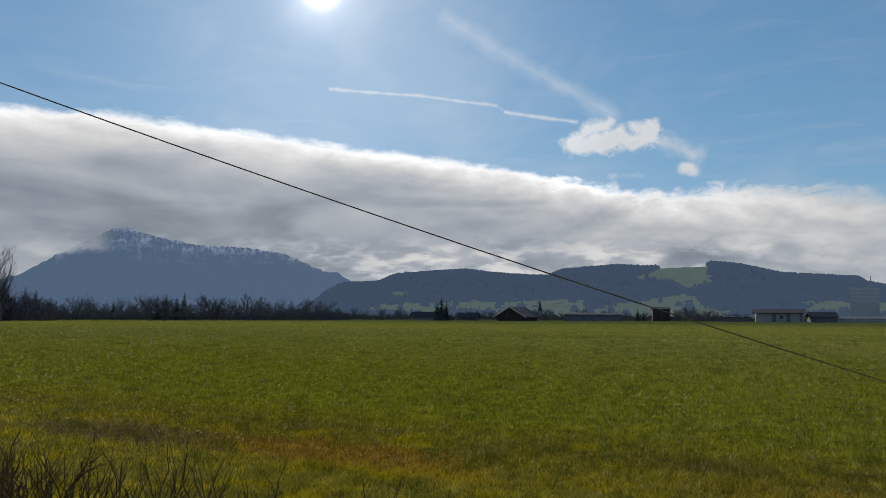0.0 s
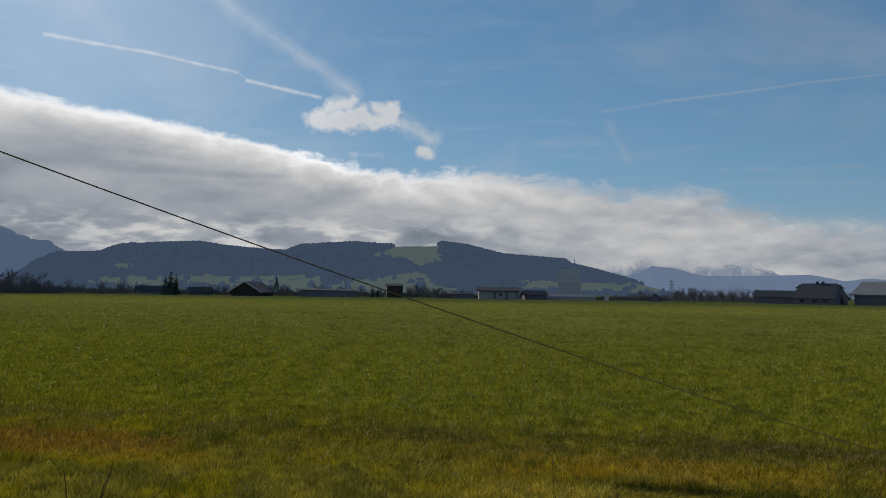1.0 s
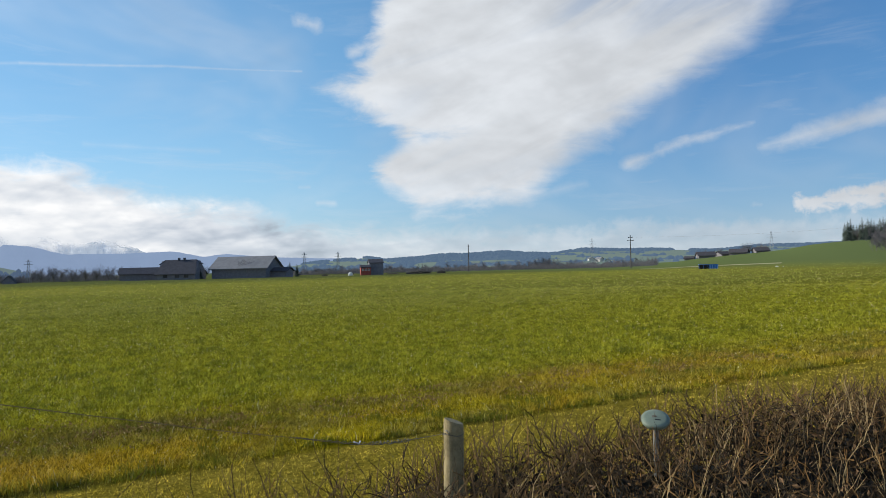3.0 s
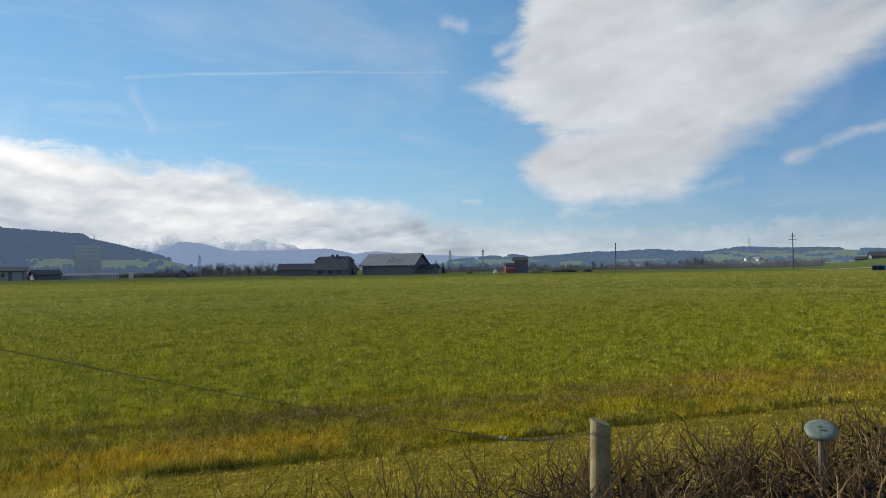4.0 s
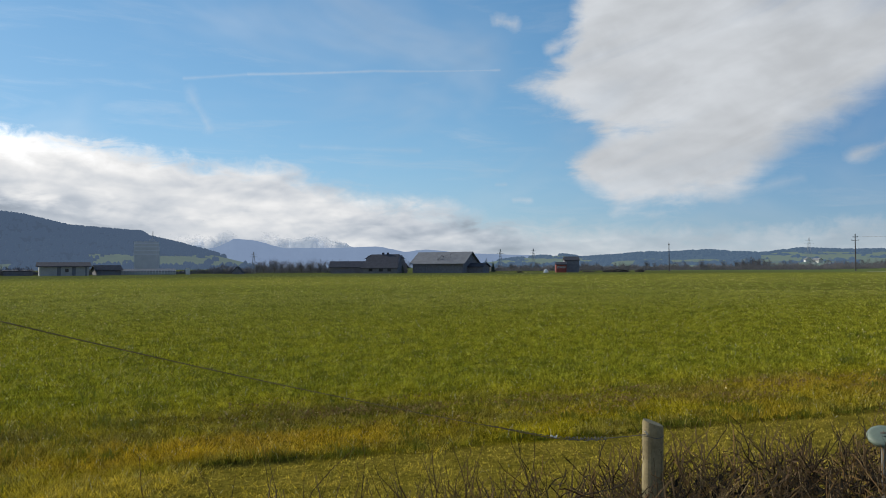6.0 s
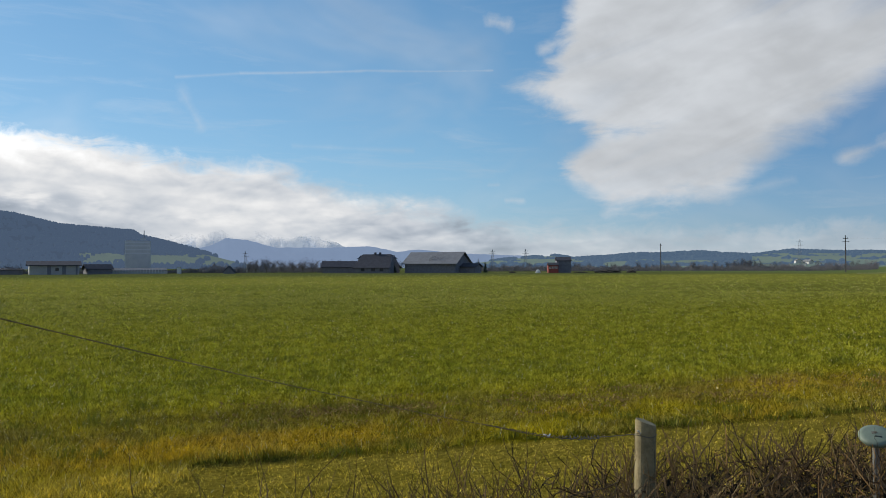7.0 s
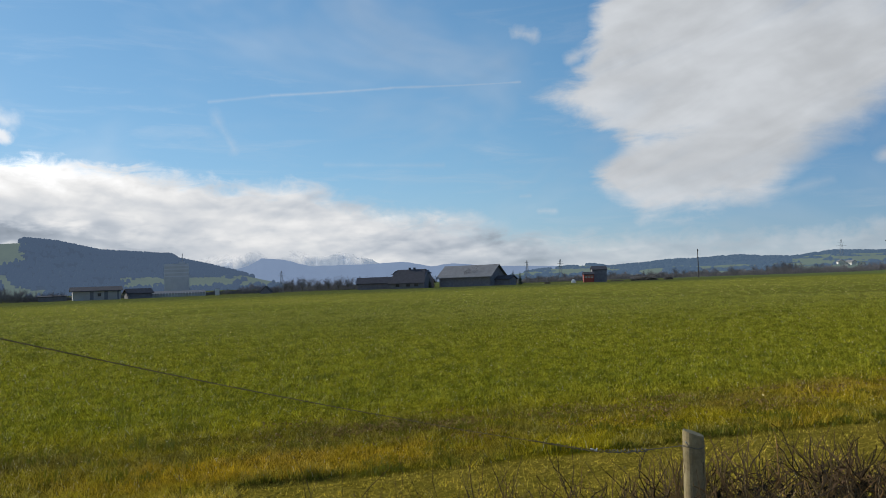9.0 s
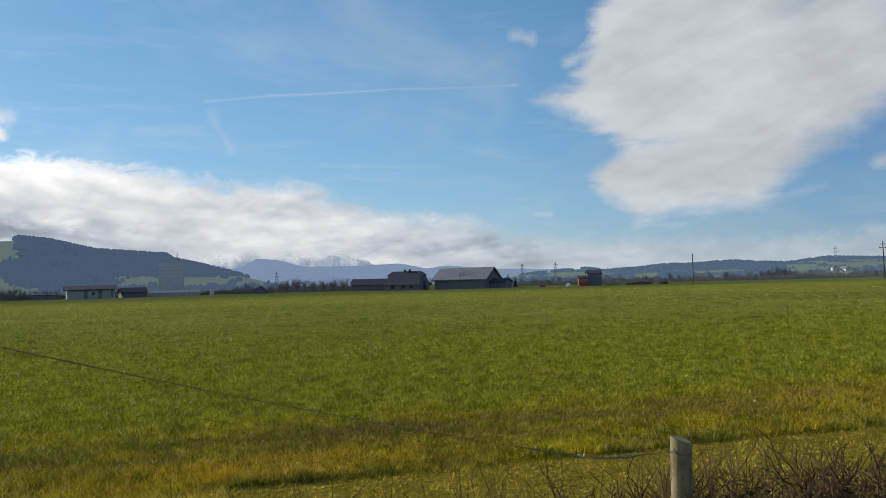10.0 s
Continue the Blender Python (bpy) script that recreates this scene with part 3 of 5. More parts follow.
CLEARINGS = [[(13.8, 2.7), (15.5, 3.25), (16.5, 4.0), (19.1, 4.0), (19.1, 2.3), (17.6, 1.85), (16.6, 2.4)],
             [(10.8, 0.45), (14.2, 1.0), (17.4, 1.5), (18.0, 1.3), (18.9, 0.6), (20.8, 0.15), (20.0, -0.2), (11.0, -0.2)],
             [(0.4, 0.2), (0.4, 0.98), (3.0, 0.95), (10.4, 1.1), (10.4, -0.2)],
             [(-4.0, 1.55), (-2.6, 1.7), (-2.6, 1.38), (-3.9, 1.33)],
             [(-6.5, 0.1), (-4.5, 0.75), (0.3, 0.85), (0.3, -0.2)],
             [(25.3, 0.1), (25.3, 1.0), (29.4, 0.9), (33.0, 0.95), (37.5, 0.75), (37.5, -0.2)]]


def hill_clearing(a, e):
    x = a + noise.noise(Vector((a * 0.9, e * 4.0, 2.0))) * 0.5
    y = e + noise.noise(Vector((a * 1.1, e * 3.0, 8.0))) * 0.10
    copse = noise.noise(Vector((a * 1.1, e * 7.0, 14.0))) > 0.36 and e < 1.2
    return any(within(c, x, y) for c in CLEARINGS) and not copse


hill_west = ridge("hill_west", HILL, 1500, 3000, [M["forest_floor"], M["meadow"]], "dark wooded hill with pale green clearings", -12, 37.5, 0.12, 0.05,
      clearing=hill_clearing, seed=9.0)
LOW = [(50, 0.1), (53, 0.35), (54.4, 0.55), (57, 0.76), (58.8, 0.88), (60.1, 0.66), (62.5, 0.76), (64.6, 0.95), (66.5, 0.94), (69, 1.05), (70.6, 0.90),
       (72.6, 0.82), (75, 1.10), (77.5, 0.95), (79.5, 0.95), (82, 0.84), (84, 0.74), (86.8, 0.98), (90.4, 0.98), (94, 0.98), (110, 0.9), (120, 0.5)]


def low_clearing(a, e):
    share = e / np.interp(a, [c[0] for c in LOW], [c[1] for c in LOW]) + 0.22 * noise.noise(Vector((a * 0.7, e * 3.0, 5.0)))
    strip = noise.noise(Vector((a * 0.55, e * 9.0, 15.0))) > 0.18
    if a < 60.8:
        return 0.15 < share < 0.90 and not strip
    if a < 72.3:
        return share < 0.45 and noise.noise(Vector((a * 0.5, e * 4.0, 25.0))) > 0.0
    return share < (0.82 if a < 81 else 0.9) and not strip


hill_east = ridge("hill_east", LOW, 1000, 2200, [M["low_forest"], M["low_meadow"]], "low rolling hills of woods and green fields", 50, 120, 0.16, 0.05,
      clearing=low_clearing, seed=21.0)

M.update(
    bark=material("grey_brown_bark", (0.16, 0.14, 0.12), (0.09, 0.08, 0.07), 6.0, 0.95, bump=0.6, fine=0.02),
    twig=material("bare_far_twigs", (0.170, 0.162, 0.170), (0.115, 0.110, 0.116), 0.5, 0.95, spread=0.25),
    needles=material("dark_conifer_needles", (0.062, 0.085, 0.066), (0.095, 0.120, 0.088), 1.2, 0.9, spread=0.25),
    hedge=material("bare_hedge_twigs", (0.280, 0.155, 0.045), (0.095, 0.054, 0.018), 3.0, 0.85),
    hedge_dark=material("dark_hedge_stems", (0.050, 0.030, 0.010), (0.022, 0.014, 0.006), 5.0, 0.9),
    stem=material("knobby_hedge_stems", (0.190, 0.115, 0.042), (0.070, 0.044, 0.018), 7.0, 0.85),
    straw=material("pale_dry_stalks", (0.40, 0.29, 0.13), (0.22, 0.15, 0.065), 4.0, 0.85),
    pale_leaf=material("pale_dead_leaves", (0.44, 0.28, 0.09), (0.17, 0.105, 0.035), 5.0, 0.85),
    leaf=material("dead_curled_leaves", (0.200, 0.115, 0.050), (0.060, 0.036, 0.018), 8.0, 0.85),
    green_leaf=material("small_green_shoots", (0.10, 0.15, 0.03), (0.06, 0.10, 0.02), 8.0, 0.7),
    # near black, so that the hedge's inner shade lies in the colour
    litter=material("shade_black_litter", (0.022, 0.018, 0.008), (0.010, 0.008, 0.004), 6.0, 0.95, bump=0.8, fine=0.04),
    wire=material("dull_fence_wire", (0.26, 0.19, 0.09), (0.15, 0.11, 0.055), 30.0, 0.8),
    tape=material("twisted_grey_wire", (0.20, 0.175, 0.13), (0.07, 0.060, 0.045), 60.0, 0.75),
    white=material("white_plastic", (0.78, 0.77, 0.74), (0.66, 0.65, 0.60), 20.0, 0.5),
    cap=material("grey_green_plastic", (0.20, 0.245, 0.180), (0.155, 0.190, 0.140), 25.0, 0.5, bump=0.1, fine=0.002),
    cap_dark=material("dark_plastic_slot", (0.03, 0.035, 0.035), None, 20.0, 0.5),
    stake=material("dull_metal_stake", (0.22, 0.21, 0.18), (0.15, 0.14, 0.12), 20.0, 0.6, metal=0.4),
    plaster=material("off_white_render", (0.42, 0.42, 0.39), (0.34, 0.34, 0.32), 0.8, 0.9),
    white_wall=material("white_painted_render", (0.64, 0.63, 0.60), (0.55, 0.54, 0.52), 0.8, 0.9),
    # dark boards and dark roof tiles are lifted towards blue-grey for haze
    dark_wood=material("dark_stained_boards", (0.205, 0.205, 0.224), (0.145, 0.145, 0.160), 1.5, 0.9),
    grey_roof=material("pale_grey_fibre_cement", (0.23, 0.235, 0.24), (0.18, 0.185, 0.19), 0.7, 0.95, spec=0.1),
    dark_roof=material("dark_roof_tiles", (0.095, 0.095, 0.106), (0.070, 0.070, 0.078), 1.2, 0.95, spec=0.05),
    far_wood=material("grey_brown_boards", (0.21, 0.20, 0.205), (0.16, 0.15, 0.155), 1.0, 0.9),
    far_roof=material("faded_brown_tiles", (0.092, 0.086, 0.090), (0.070, 0.066, 0.070), 1.0, 0.95, spec=0.05),
    brown_wood=material("dark_brown_boards", (0.075, 0.058, 0.048), (0.050, 0.040, 0.034), 1.5, 0.9),
    red=material("faded_red_boards", (0.34, 0.080, 0.058), (0.24, 0.062, 0.048), 1.0, 0.8),
    glass=material("dark_window_glass", (0.030, 0.035, 0.042), None, 3.0, 0.12, spec=0.6),
    blue=material("blue_painted_steel", (0.040, 0.190, 0.560), (0.030, 0.130, 0.400), 1.5, 0.5),
    blue_light=material("light_blue_painted_steel", (0.25, 0.45, 0.75), (0.20, 0.38, 0.66), 2.0, 0.5),
    steel=material("galvanised_steel", (0.30, 0.31, 0.32), (0.22, 0.23, 0.24), 3.0, 0.5, metal=0.5),
    pole=material("tarred_pole_timber", (0.110, 0.098, 0.092), (0.075, 0.068, 0.064), 3.0, 0.9),
    heap=material("dark_heaped_soil", (0.045, 0.042, 0.036), (0.070, 0.060, 0.045), 1.0, 0.95, bump=0.7, fine=0.1),
    # pale colour for the flakes that imitate glints in the grass
    blossom=material("glint_pale_flakes", (0.86, 0.72, 0.34), (0.72, 0.58, 0.24), 2.0, 0.9, spec=0.0),
    film=material("pale_bale_film", (0.75, 0.76, 0.74), (0.62, 0.63, 0.62), 2.0, 0.4),
    # metallic sheen and pale tint stand in for haze on the works building
    hazy_wall=material("haze_sheen_cladding", (0.36, 0.41, 0.48), (0.31, 0.36, 0.43), 0.2, 0.35, metal=0.8),
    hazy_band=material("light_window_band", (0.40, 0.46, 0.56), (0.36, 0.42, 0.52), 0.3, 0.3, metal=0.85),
    gravel=material("pale_farm_track", (0.42, 0.37, 0.20), (0.33, 0.30, 0.15), 0.6, 0.95),
    car_white=material("white_car_paint", (0.75, 0.76, 0.77), None, 3.0, 0.25, spec=0.5),
    car_dark=material("dark_green_car_paint", (0.05, 0.075, 0.055), None, 3.0, 0.25, spec=0.5),
    rubber=material("black_rubber", (0.02, 0.02, 0.02), None, 8.0, 0.8),
)


# ---- shapes ----
def block(bm, c, size, turn=0.0, bevel=0.0):
    """A box round c, with its edges bevelled where asked."""
    geo = bmesh.ops.create_cube(bm, size=1.0, matrix=pose(c[0], c[1], c[2], 0, 0, turn) @ Matrix.Diagonal((*size, 1)))
    if bevel:
        edges = {e for v in geo["verts"] for e in v.link_edges}
        bmesh.ops.bevel(bm, geom=list(edges), offset=bevel, segments=1, affect="EDGES")
    return bm


def prism(bm, outline, x0, x1):
    """An outline of (y, z) points drawn along x."""
    a = [bm.verts.new((x0, y, z)) for y, z in outline]
    b = [bm.verts.new((x1, y, z)) for y, z in outline]
    n = len(outline)
    for i in range(n):
        bm.faces.new((a[i], a[(i + 1) % n], b[(i + 1) % n], b[i]))
    bm.faces.new(a[::-1])
    bm.faces.new(b)
    return bm


def turned(bm, profile, sides=20):
    """A body of revolution from (radius, z) pairs, closed at both ends."""
    rings = []
    for r, z in profile:
        rings.append([bm.verts.new((r * math.cos(2 * math.pi * i / sides), r * math.sin(2 * math.pi * i / sides), z)) for i in range(sides)])
    for lo, hi in zip(rings, rings[1:]):
        for i in range(sides):
            bm.faces.new((lo[i], lo[(i + 1) % sides], hi[(i + 1) % sides], hi[i]))
    bm.faces.new(rings[0][::-1])
    bm.faces.new(rings[-1])
    return bm


def tube(points, radius, sides=6):
    """A round rod along points, as a bmesh."""
    bm = bmesh.new()
    pts = [Vector(p) for p in points]
    rings = []
    for i, p in enumerate(pts):
        d = (pts[min(i + 1, len(pts) - 1)] - pts[max(i - 1, 0)]).normalized()
        u = d.cross(Vector((0.3, 0.2, 1.0)) if abs(d.z) < 0.9 else Vector((1, 0, 0))).normalized()
        w = d.cross(u)
        rings.append([bm.verts.new(p + (u * math.cos(2 * math.pi * k / sides) + w * math.sin(2 * math.pi * k / sides)) * radius) for k in range(sides)])
    for lo, hi in zip(rings, rings[1:]):
        for k in range(sides):
            bm.faces.new((lo[k], lo[(k + 1) % sides], hi[(k + 1) % sides], hi[k]))
    bm.faces.new(rings[0][::-1])
    bm.faces.new(rings[-1])
    return bm


def sticks(name, segs, mats, parent=None, sides=3, slots=None):
    """Many tapered rods in one mesh; segs: rows of start, end, start radius, end radius."""
    s = np.asarray(segs, dtype=float)
    p0, p1, r0, r1 = s[:, 0:3], s[:, 3:6], s[:, 6:7], s[:, 7:8]
    d = p1 - p0
    d /= np.linalg.norm(d, axis=1, keepdims=True) + 1e-9
    ref = np.where(np.abs(d[:, 2:3]) < 0.9, np.array([[0.0, 0.0, 1.0]]), np.array([[1.0, 0.0, 0.0]]))
    u = np.cross(d, ref)
    u /= np.linalg.norm(u, axis=1, keepdims=True) + 1e-9
    w = np.cross(d, u)
    ring0 = [p0 + (u * math.cos(2 * math.pi * k / sides) + w * math.sin(2 * math.pi * k / sides)) * r0 for k in range(sides)]
    ring1 = [p1 + (u * math.cos(2 * math.pi * k / sides) + w * math.sin(2 * math.pi * k / sides)) * r1 for k in range(sides)]
    verts = np.stack(ring0 + ring1, 1).reshape(-1, 3)
    base = np.arange(len(s))[:, None] * (2 * sides)
    quads = [np.concatenate([base + k, base + (k + 1) % sides, base + sides + (k + 1) % sides, base + sides + k], 1) for k in range(sides)]
    faces = np.stack(quads, 1).reshape(-1, 4)
    return mesh_object(name, verts, faces, mats, parent, slots=None if slots is None else np.repeat(slots, sides).tolist())


def flakes(name, centres, size, mats, parent=None, seed=1):
    """Small bent leaves, two triangles each."""
    rnd = np.random.RandomState(seed)
    c = np.asarray(centres, dtype=float)
    a = rnd.normal(size=c.shape)
    a /= np.linalg.norm(a, axis=1, keepdims=True)
    b = np.cross(a, rnd.normal(size=c.shape))
    b /= np.linalg.norm(b, axis=1, keepdims=True)
    s = (size * rnd.uniform(0.6, 1.3, (len(c), 1)))
    lift = np.cross(a, b) * s * 0.3
    verts = np.stack([c - a * s, c - b * s * 0.5 + lift, c + a * s, c + b * s * 0.5 + lift], 1).reshape(-1, 3)
    i = np.arange(len(c))[:, None] * 4
    faces = np.concatenate([np.concatenate([i, i + 1, i + 2], 1), np.concatenate([i, i + 2, i + 3], 1)], 0)
    return mesh_object(name, verts, faces, mats, parent)


# ---- far woods on the hills ----
def hill_woods(name, hill, count, low, high, mt, label, seed, broad=(0.35, 0.7)):
    """Cone-like tree tops scattered over the wooded faces of a hill, denser along its crest."""
    rnd = np.random.RandomState(seed)
    polys = [p for p in hill.data.polygons if p.material_index == 0]
    centres = np.array([p.center[:] for p in polys])
    row = np.array([p.index % STEPS for p in polys]) / (STEPS - 2.0)
    weight = np.where(row > 1.0, 0.05, 0.35 + 4.0 * np.clip(row, 0, 1) ** 10)
    pick = rnd.choice(len(polys), count, p=weight / weight.sum())
    size = np.array([max(p.area, 1.0) ** 0.5 for p in polys])[pick]
    base = centres[pick] + rnd.uniform(-0.5, 0.5, (count, 3)) * size[:, None] * np.array([1, 1, 0])
    h = rnd.uniform(low, high, count)
    w = h * rnd.uniform(*broad, count)
    ang = rnd.uniform(0, 6.28, count)
    ring = [base + np.stack([np.cos(ang + k * 1.2566) * w, np.sin(ang + k * 1.2566) * w, -0.15 * h], 1) for k in range(5)]
    mid = [base + np.stack([np.cos(ang + k * 1.2566) * w * 0.75, np.sin(ang + k * 1.2566) * w * 0.75, h * rnd.uniform(0.5, 0.75, count)], 1) for k in range(5)]
    tip = base + np.stack([0 * h, 0 * h, h], 1)
    verts = np.stack(ring + mid + [tip], 1).reshape(-1, 3)
    i = np.arange(count)[:, None] * 11
    faces = []
    for k in range(5):
        q = (k + 1) % 5
        faces.append(np.concatenate([i + k, i + q, i + 5 + q], 1))
        faces.append(np.concatenate([i + k, i + 5 + q, i + 5 + k], 1))
        faces.append(np.concatenate([i + 5 + k, i + 5 + q, i + 10], 1))
    ob = mesh_object(name, verts, np.concatenate(faces, 0), [mt])
    return tagged(ob, label, "woods", kind="stuff")


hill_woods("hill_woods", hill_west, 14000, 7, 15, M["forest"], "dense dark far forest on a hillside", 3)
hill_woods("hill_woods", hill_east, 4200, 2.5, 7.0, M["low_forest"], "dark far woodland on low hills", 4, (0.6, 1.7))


# ---- trees ----
def grow(rnd, start, way, length, radius, depth, out, spread=0.6, lift=0.15, fork=(3, 4)):
    """Branches that fork; rows for sticks() go to out."""
    p, d, r = Vector(start), Vector(way).normalized(), radius
    n = 3
    for i in range(n):
        q = p + d * (length / n)
        out.append((*p, *q, r, r * 0.82, depth))
        p, r = q, r * 0.82
        d = (d + Vector((rnd.uniform(-1, 1), rnd.uniform(-1, 1), rnd.uniform(-0.6, 1) + lift)) * 0.14).normalized()
        if depth > 0:
            for _ in range(rnd.randint(*fork) - 2 + (i == n - 1)):
                side = Vector((rnd.uniform(-1, 1), rnd.uniform(-1, 1), rnd.uniform(-0.3, 0.7))).normalized()
                grow(rnd, p, d * (1 - spread) + side * spread + Vector((0, 0, lift)), length * rnd.uniform(0.5, 0.72), r * 0.6, depth - 1, out, spread, lift, fork)


def bare_tree(height, seed, m, label, thin=0.022, slim=1.0, group=""):
    rnd = random.Random(seed)
    out = []
    trunk = height * 0.26
    grow(rnd, (0, 0, -0.2), (rnd.uniform(-0.05, 0.05), rnd.uniform(-0.05, 0.05), 1), trunk, height * 0.022, 0, out, 0.5)
    top = Vector(out[-1][3:6])
    for _ in range(10):
        a = rnd.uniform(0, 6.28)
        z = rnd.uniform(0.6, 1.0)
        grow(rnd, (top.x * z, top.y * z, top.z * z), (math.cos(a) * slim * 0.6, math.sin(a) * slim * 0.6, rnd.uniform(0.7, 1.3)),
             height * rnd.uniform(0.26, 0.42), height * 0.010, 2, out, 0.35 + 0.3 * slim, 0.16, (3, 4))
    big = [s[:8] for s in out if s[8] >= 2 or s[2] < top.z * 0.9]
    small = [(*s[:6], max(s[6], thin), max(s[7], thin * 0.6)) for s in out if s[:8] not in big]
    tree = thing("bare_tree", m, label, "tree", group)
    sticks("trunk", big, [M["bark"]], tree, 6)
    sticks("crown", small, [M["twig"]], tree)
    return tree


def conifer(height, seed, m, label, width=0.2, group=""):
    rnd = random.Random(seed)
    tree = thing("conifer", m, label, "tree", group)
    part("trunk", turned(bmesh.new(), [(height * 0.018, -0.2), (height * 0.012, height * 0.5), (0.02, height * 0.96)], 7), M["bark"], tree)
    verts, faces = [], []
    levels = 22
    for i in range(levels):
        f = i / levels
        z = height * (0.06 + 0.93 * f)
        reach = height * width * (1 - f) ** 0.85 * rnd.uniform(0.8, 1.15) + 0.08
        for k in range(15):
            a = rnd.uniform(0, 6.28)
            l = reach * rnd.uniform(0.65, 1.15)
            drop = l * rnd.uniform(0.15, 0.5)
            w = l * rnd.uniform(0.22, 0.34)
            c, s = math.cos(a), math.sin(a)
            b = len(verts)
            verts += [(0, 0, z + l * 0.1), (c * l * 0.6 - s * w, s * l * 0.6 + c * w, z - drop * 0.7), (c * l, s * l, z - drop * 0.6),
                      (c * l * 0.6 + s * w, s * l * 0.6 - c * w, z - drop * 0.7), (c * l * 0.6, s * l * 0.6, z - drop * 0.15)]
            faces += [(b, b + 1, b + 4), (b + 1, b + 2, b + 4), (b + 2, b + 3, b + 4), (b + 3, b, b + 4)]
    mesh_object("crown", verts, faces, [M["needles"]], tree)
    return tree


def bare_shrub(height, width, seed, m, label, group=""):
    rnd = random.Random(seed)
    out = []
    for _ in range(6):
        a = rnd.uniform(0, 6.28)
        k = rnd.uniform(0, 0.4) * width
        grow(rnd, (math.cos(a) * k, math.sin(a) * k, 0), (math.cos(a) * width / height * 0.5, math.sin(a) * width / height * 0.5, 1),
             height * rnd.uniform(0.45, 0.7), 0.05, 2, out, 0.55, 0.15, (3, 4))
    shrub = thing("bare_shrub", m, label, "shrub", group)
    tagged(sticks("crown", [(*s[:6], max(s[6], 0.04), max(s[7], 0.025)) for s in out], [M["twig"]], shrub), kind="stuff")
    return shrub


def sized(az, d, z, h, turn):
    return facing(az, d, z, turn) @ Matrix.Diagonal((h, h, h, 1))


def spread(make, rows, z=None):
    """Copies of a thing one metre high at rows of bearing, distance and height."""
    rnd = random.Random(len(rows) * 7 + int(abs(rows[0][0]) * 10))
    for az, d, h in rows:
        p = place(az, d)
        zz = float(land_height(np.array(p.x), np.array(p.y))) if z is None else z
        c = copy_thing(make[rnd.randrange(len(make))], Matrix())
        c.matrix_basis = sized(az, d, zz - 0.05, h, rnd.uniform(0, 360))


# patterns one unit high would lose their twig thickness: build at ten metres and scale from there
def tens(rows):
    return [(a, d, h / 10) for a, d, h in rows]


BARE = [bare_tree(10, 40 + i, pose(-70 - 9 * i, -60, 0), "leafless deciduous tree beyond the meadow", group="bare trees beyond the meadow") for i in range(3)]
FIR = [conifer(10, 60 + i, pose(-70 - 9 * i, -80, 0), "dark narrow conifer beyond the meadow", 0.24, "conifers beyond the meadow") for i in range(2)]
SHRUB = [bare_shrub(4, 4, 80 + i, pose(-70 - 9 * i, -100, 0), "leafless brown shrub at the meadow's far edge", "shrubs at the far edge") for i in range(3)]

rnd = random.Random(11)
# woods on the far side towards the mountain
ASH = [bare_tree(20, 47, pose(-70, -120, 0), "tall slender leafless tree at the edge of a wood", 0.022, 0.55, "tall bare trees")]
spread(ASH, [(-32.3, 205, 0.93), (-29.9, 205, 1.0)])
spread(FIR, tens([(-33.5 + i * 0.62, rnd.uniform(225, 250), (13 if i < 7 else 9.5) * rnd.uniform(0.75, 1.05)) for i in range(10)]))
spread(BARE, tens([(-33.6 + i * 0.7, rnd.uniform(215, 245), (10.5 if i < 8 else 7.5) * rnd.uniform(0.8, 1.1)) for i in range(11)]))
spread(SHRUB, [(-33.5 + i * 0.85, rnd.uniform(208, 232), rnd.uniform(0.9, 1.5)) for i in range(30)])
spread(FIR, tens([(-20.4, 240, 7.8), (-19.8, 240, 8.0), (-19.1, 244, 7.6), (-18.6, 240, 8.6), (-23.2, 250, 6.5), (-13.0, 250, 5.8)]))
spread(BARE, tens([(-25.6 + i * 0.92, rnd.uniform(236, 268), rnd.uniform(5.6, 9.0)) for i in range(18)]))
# round the hamlet
spread(FIR, tens([(-0.1, 245, 8.4), (0.25, 247, 6.9), (-0.45, 246, 6.4), (14.2, 250, 4.2), (14.6, 251, 3.6)]))
spread(BARE, tens([(-6.5, 255, 5.5), (-4.6, 260, 5.0), (-3.2, 260, 4.6), (3.0, 262, 4.0), (6.9, 262, 5.2), (7.8, 262, 4.2), (16.9, 258, 4.4)]))
spread(SHRUB, [(-8.5 + i * 1.35, rnd.uniform(246, 262), rnd.uniform(0.55, 0.9)) for i in range(26)])
spread(SHRUB, [(17.4, 250, 1.0), (17.9, 248, 0.95), (18.7, 250, 1.0), (19.2, 252, 0.8), (12.0, 268, 0.8)])
# between the sheds and the farm
spread(BARE, tens([(36.7, 250, 5.6), (37.5, 252, 5.9), (36.2, 270, 4.0), (38.6, 262, 4.2), (39.4, 258, 5.2), (40.1, 255, 5.8), (40.8, 262, 5.0),
                   (41.6, 268, 5.4), (42.6, 270, 5.6), (43.4, 275, 5.2), (47.1, 270, 5.0), (49.9, 236, 7.2), (38.0, 300, 5.0)]))
spread(SHRUB, [(36.5 + i * 0.8, rnd.uniform(256, 280), rnd.uniform(0.7, 1.05)) for i in range(14)])
spread(FIR, tens([(46.75, 238, 5.2), (53.1, 246, 5.0), (53.6, 252, 4.4)]))
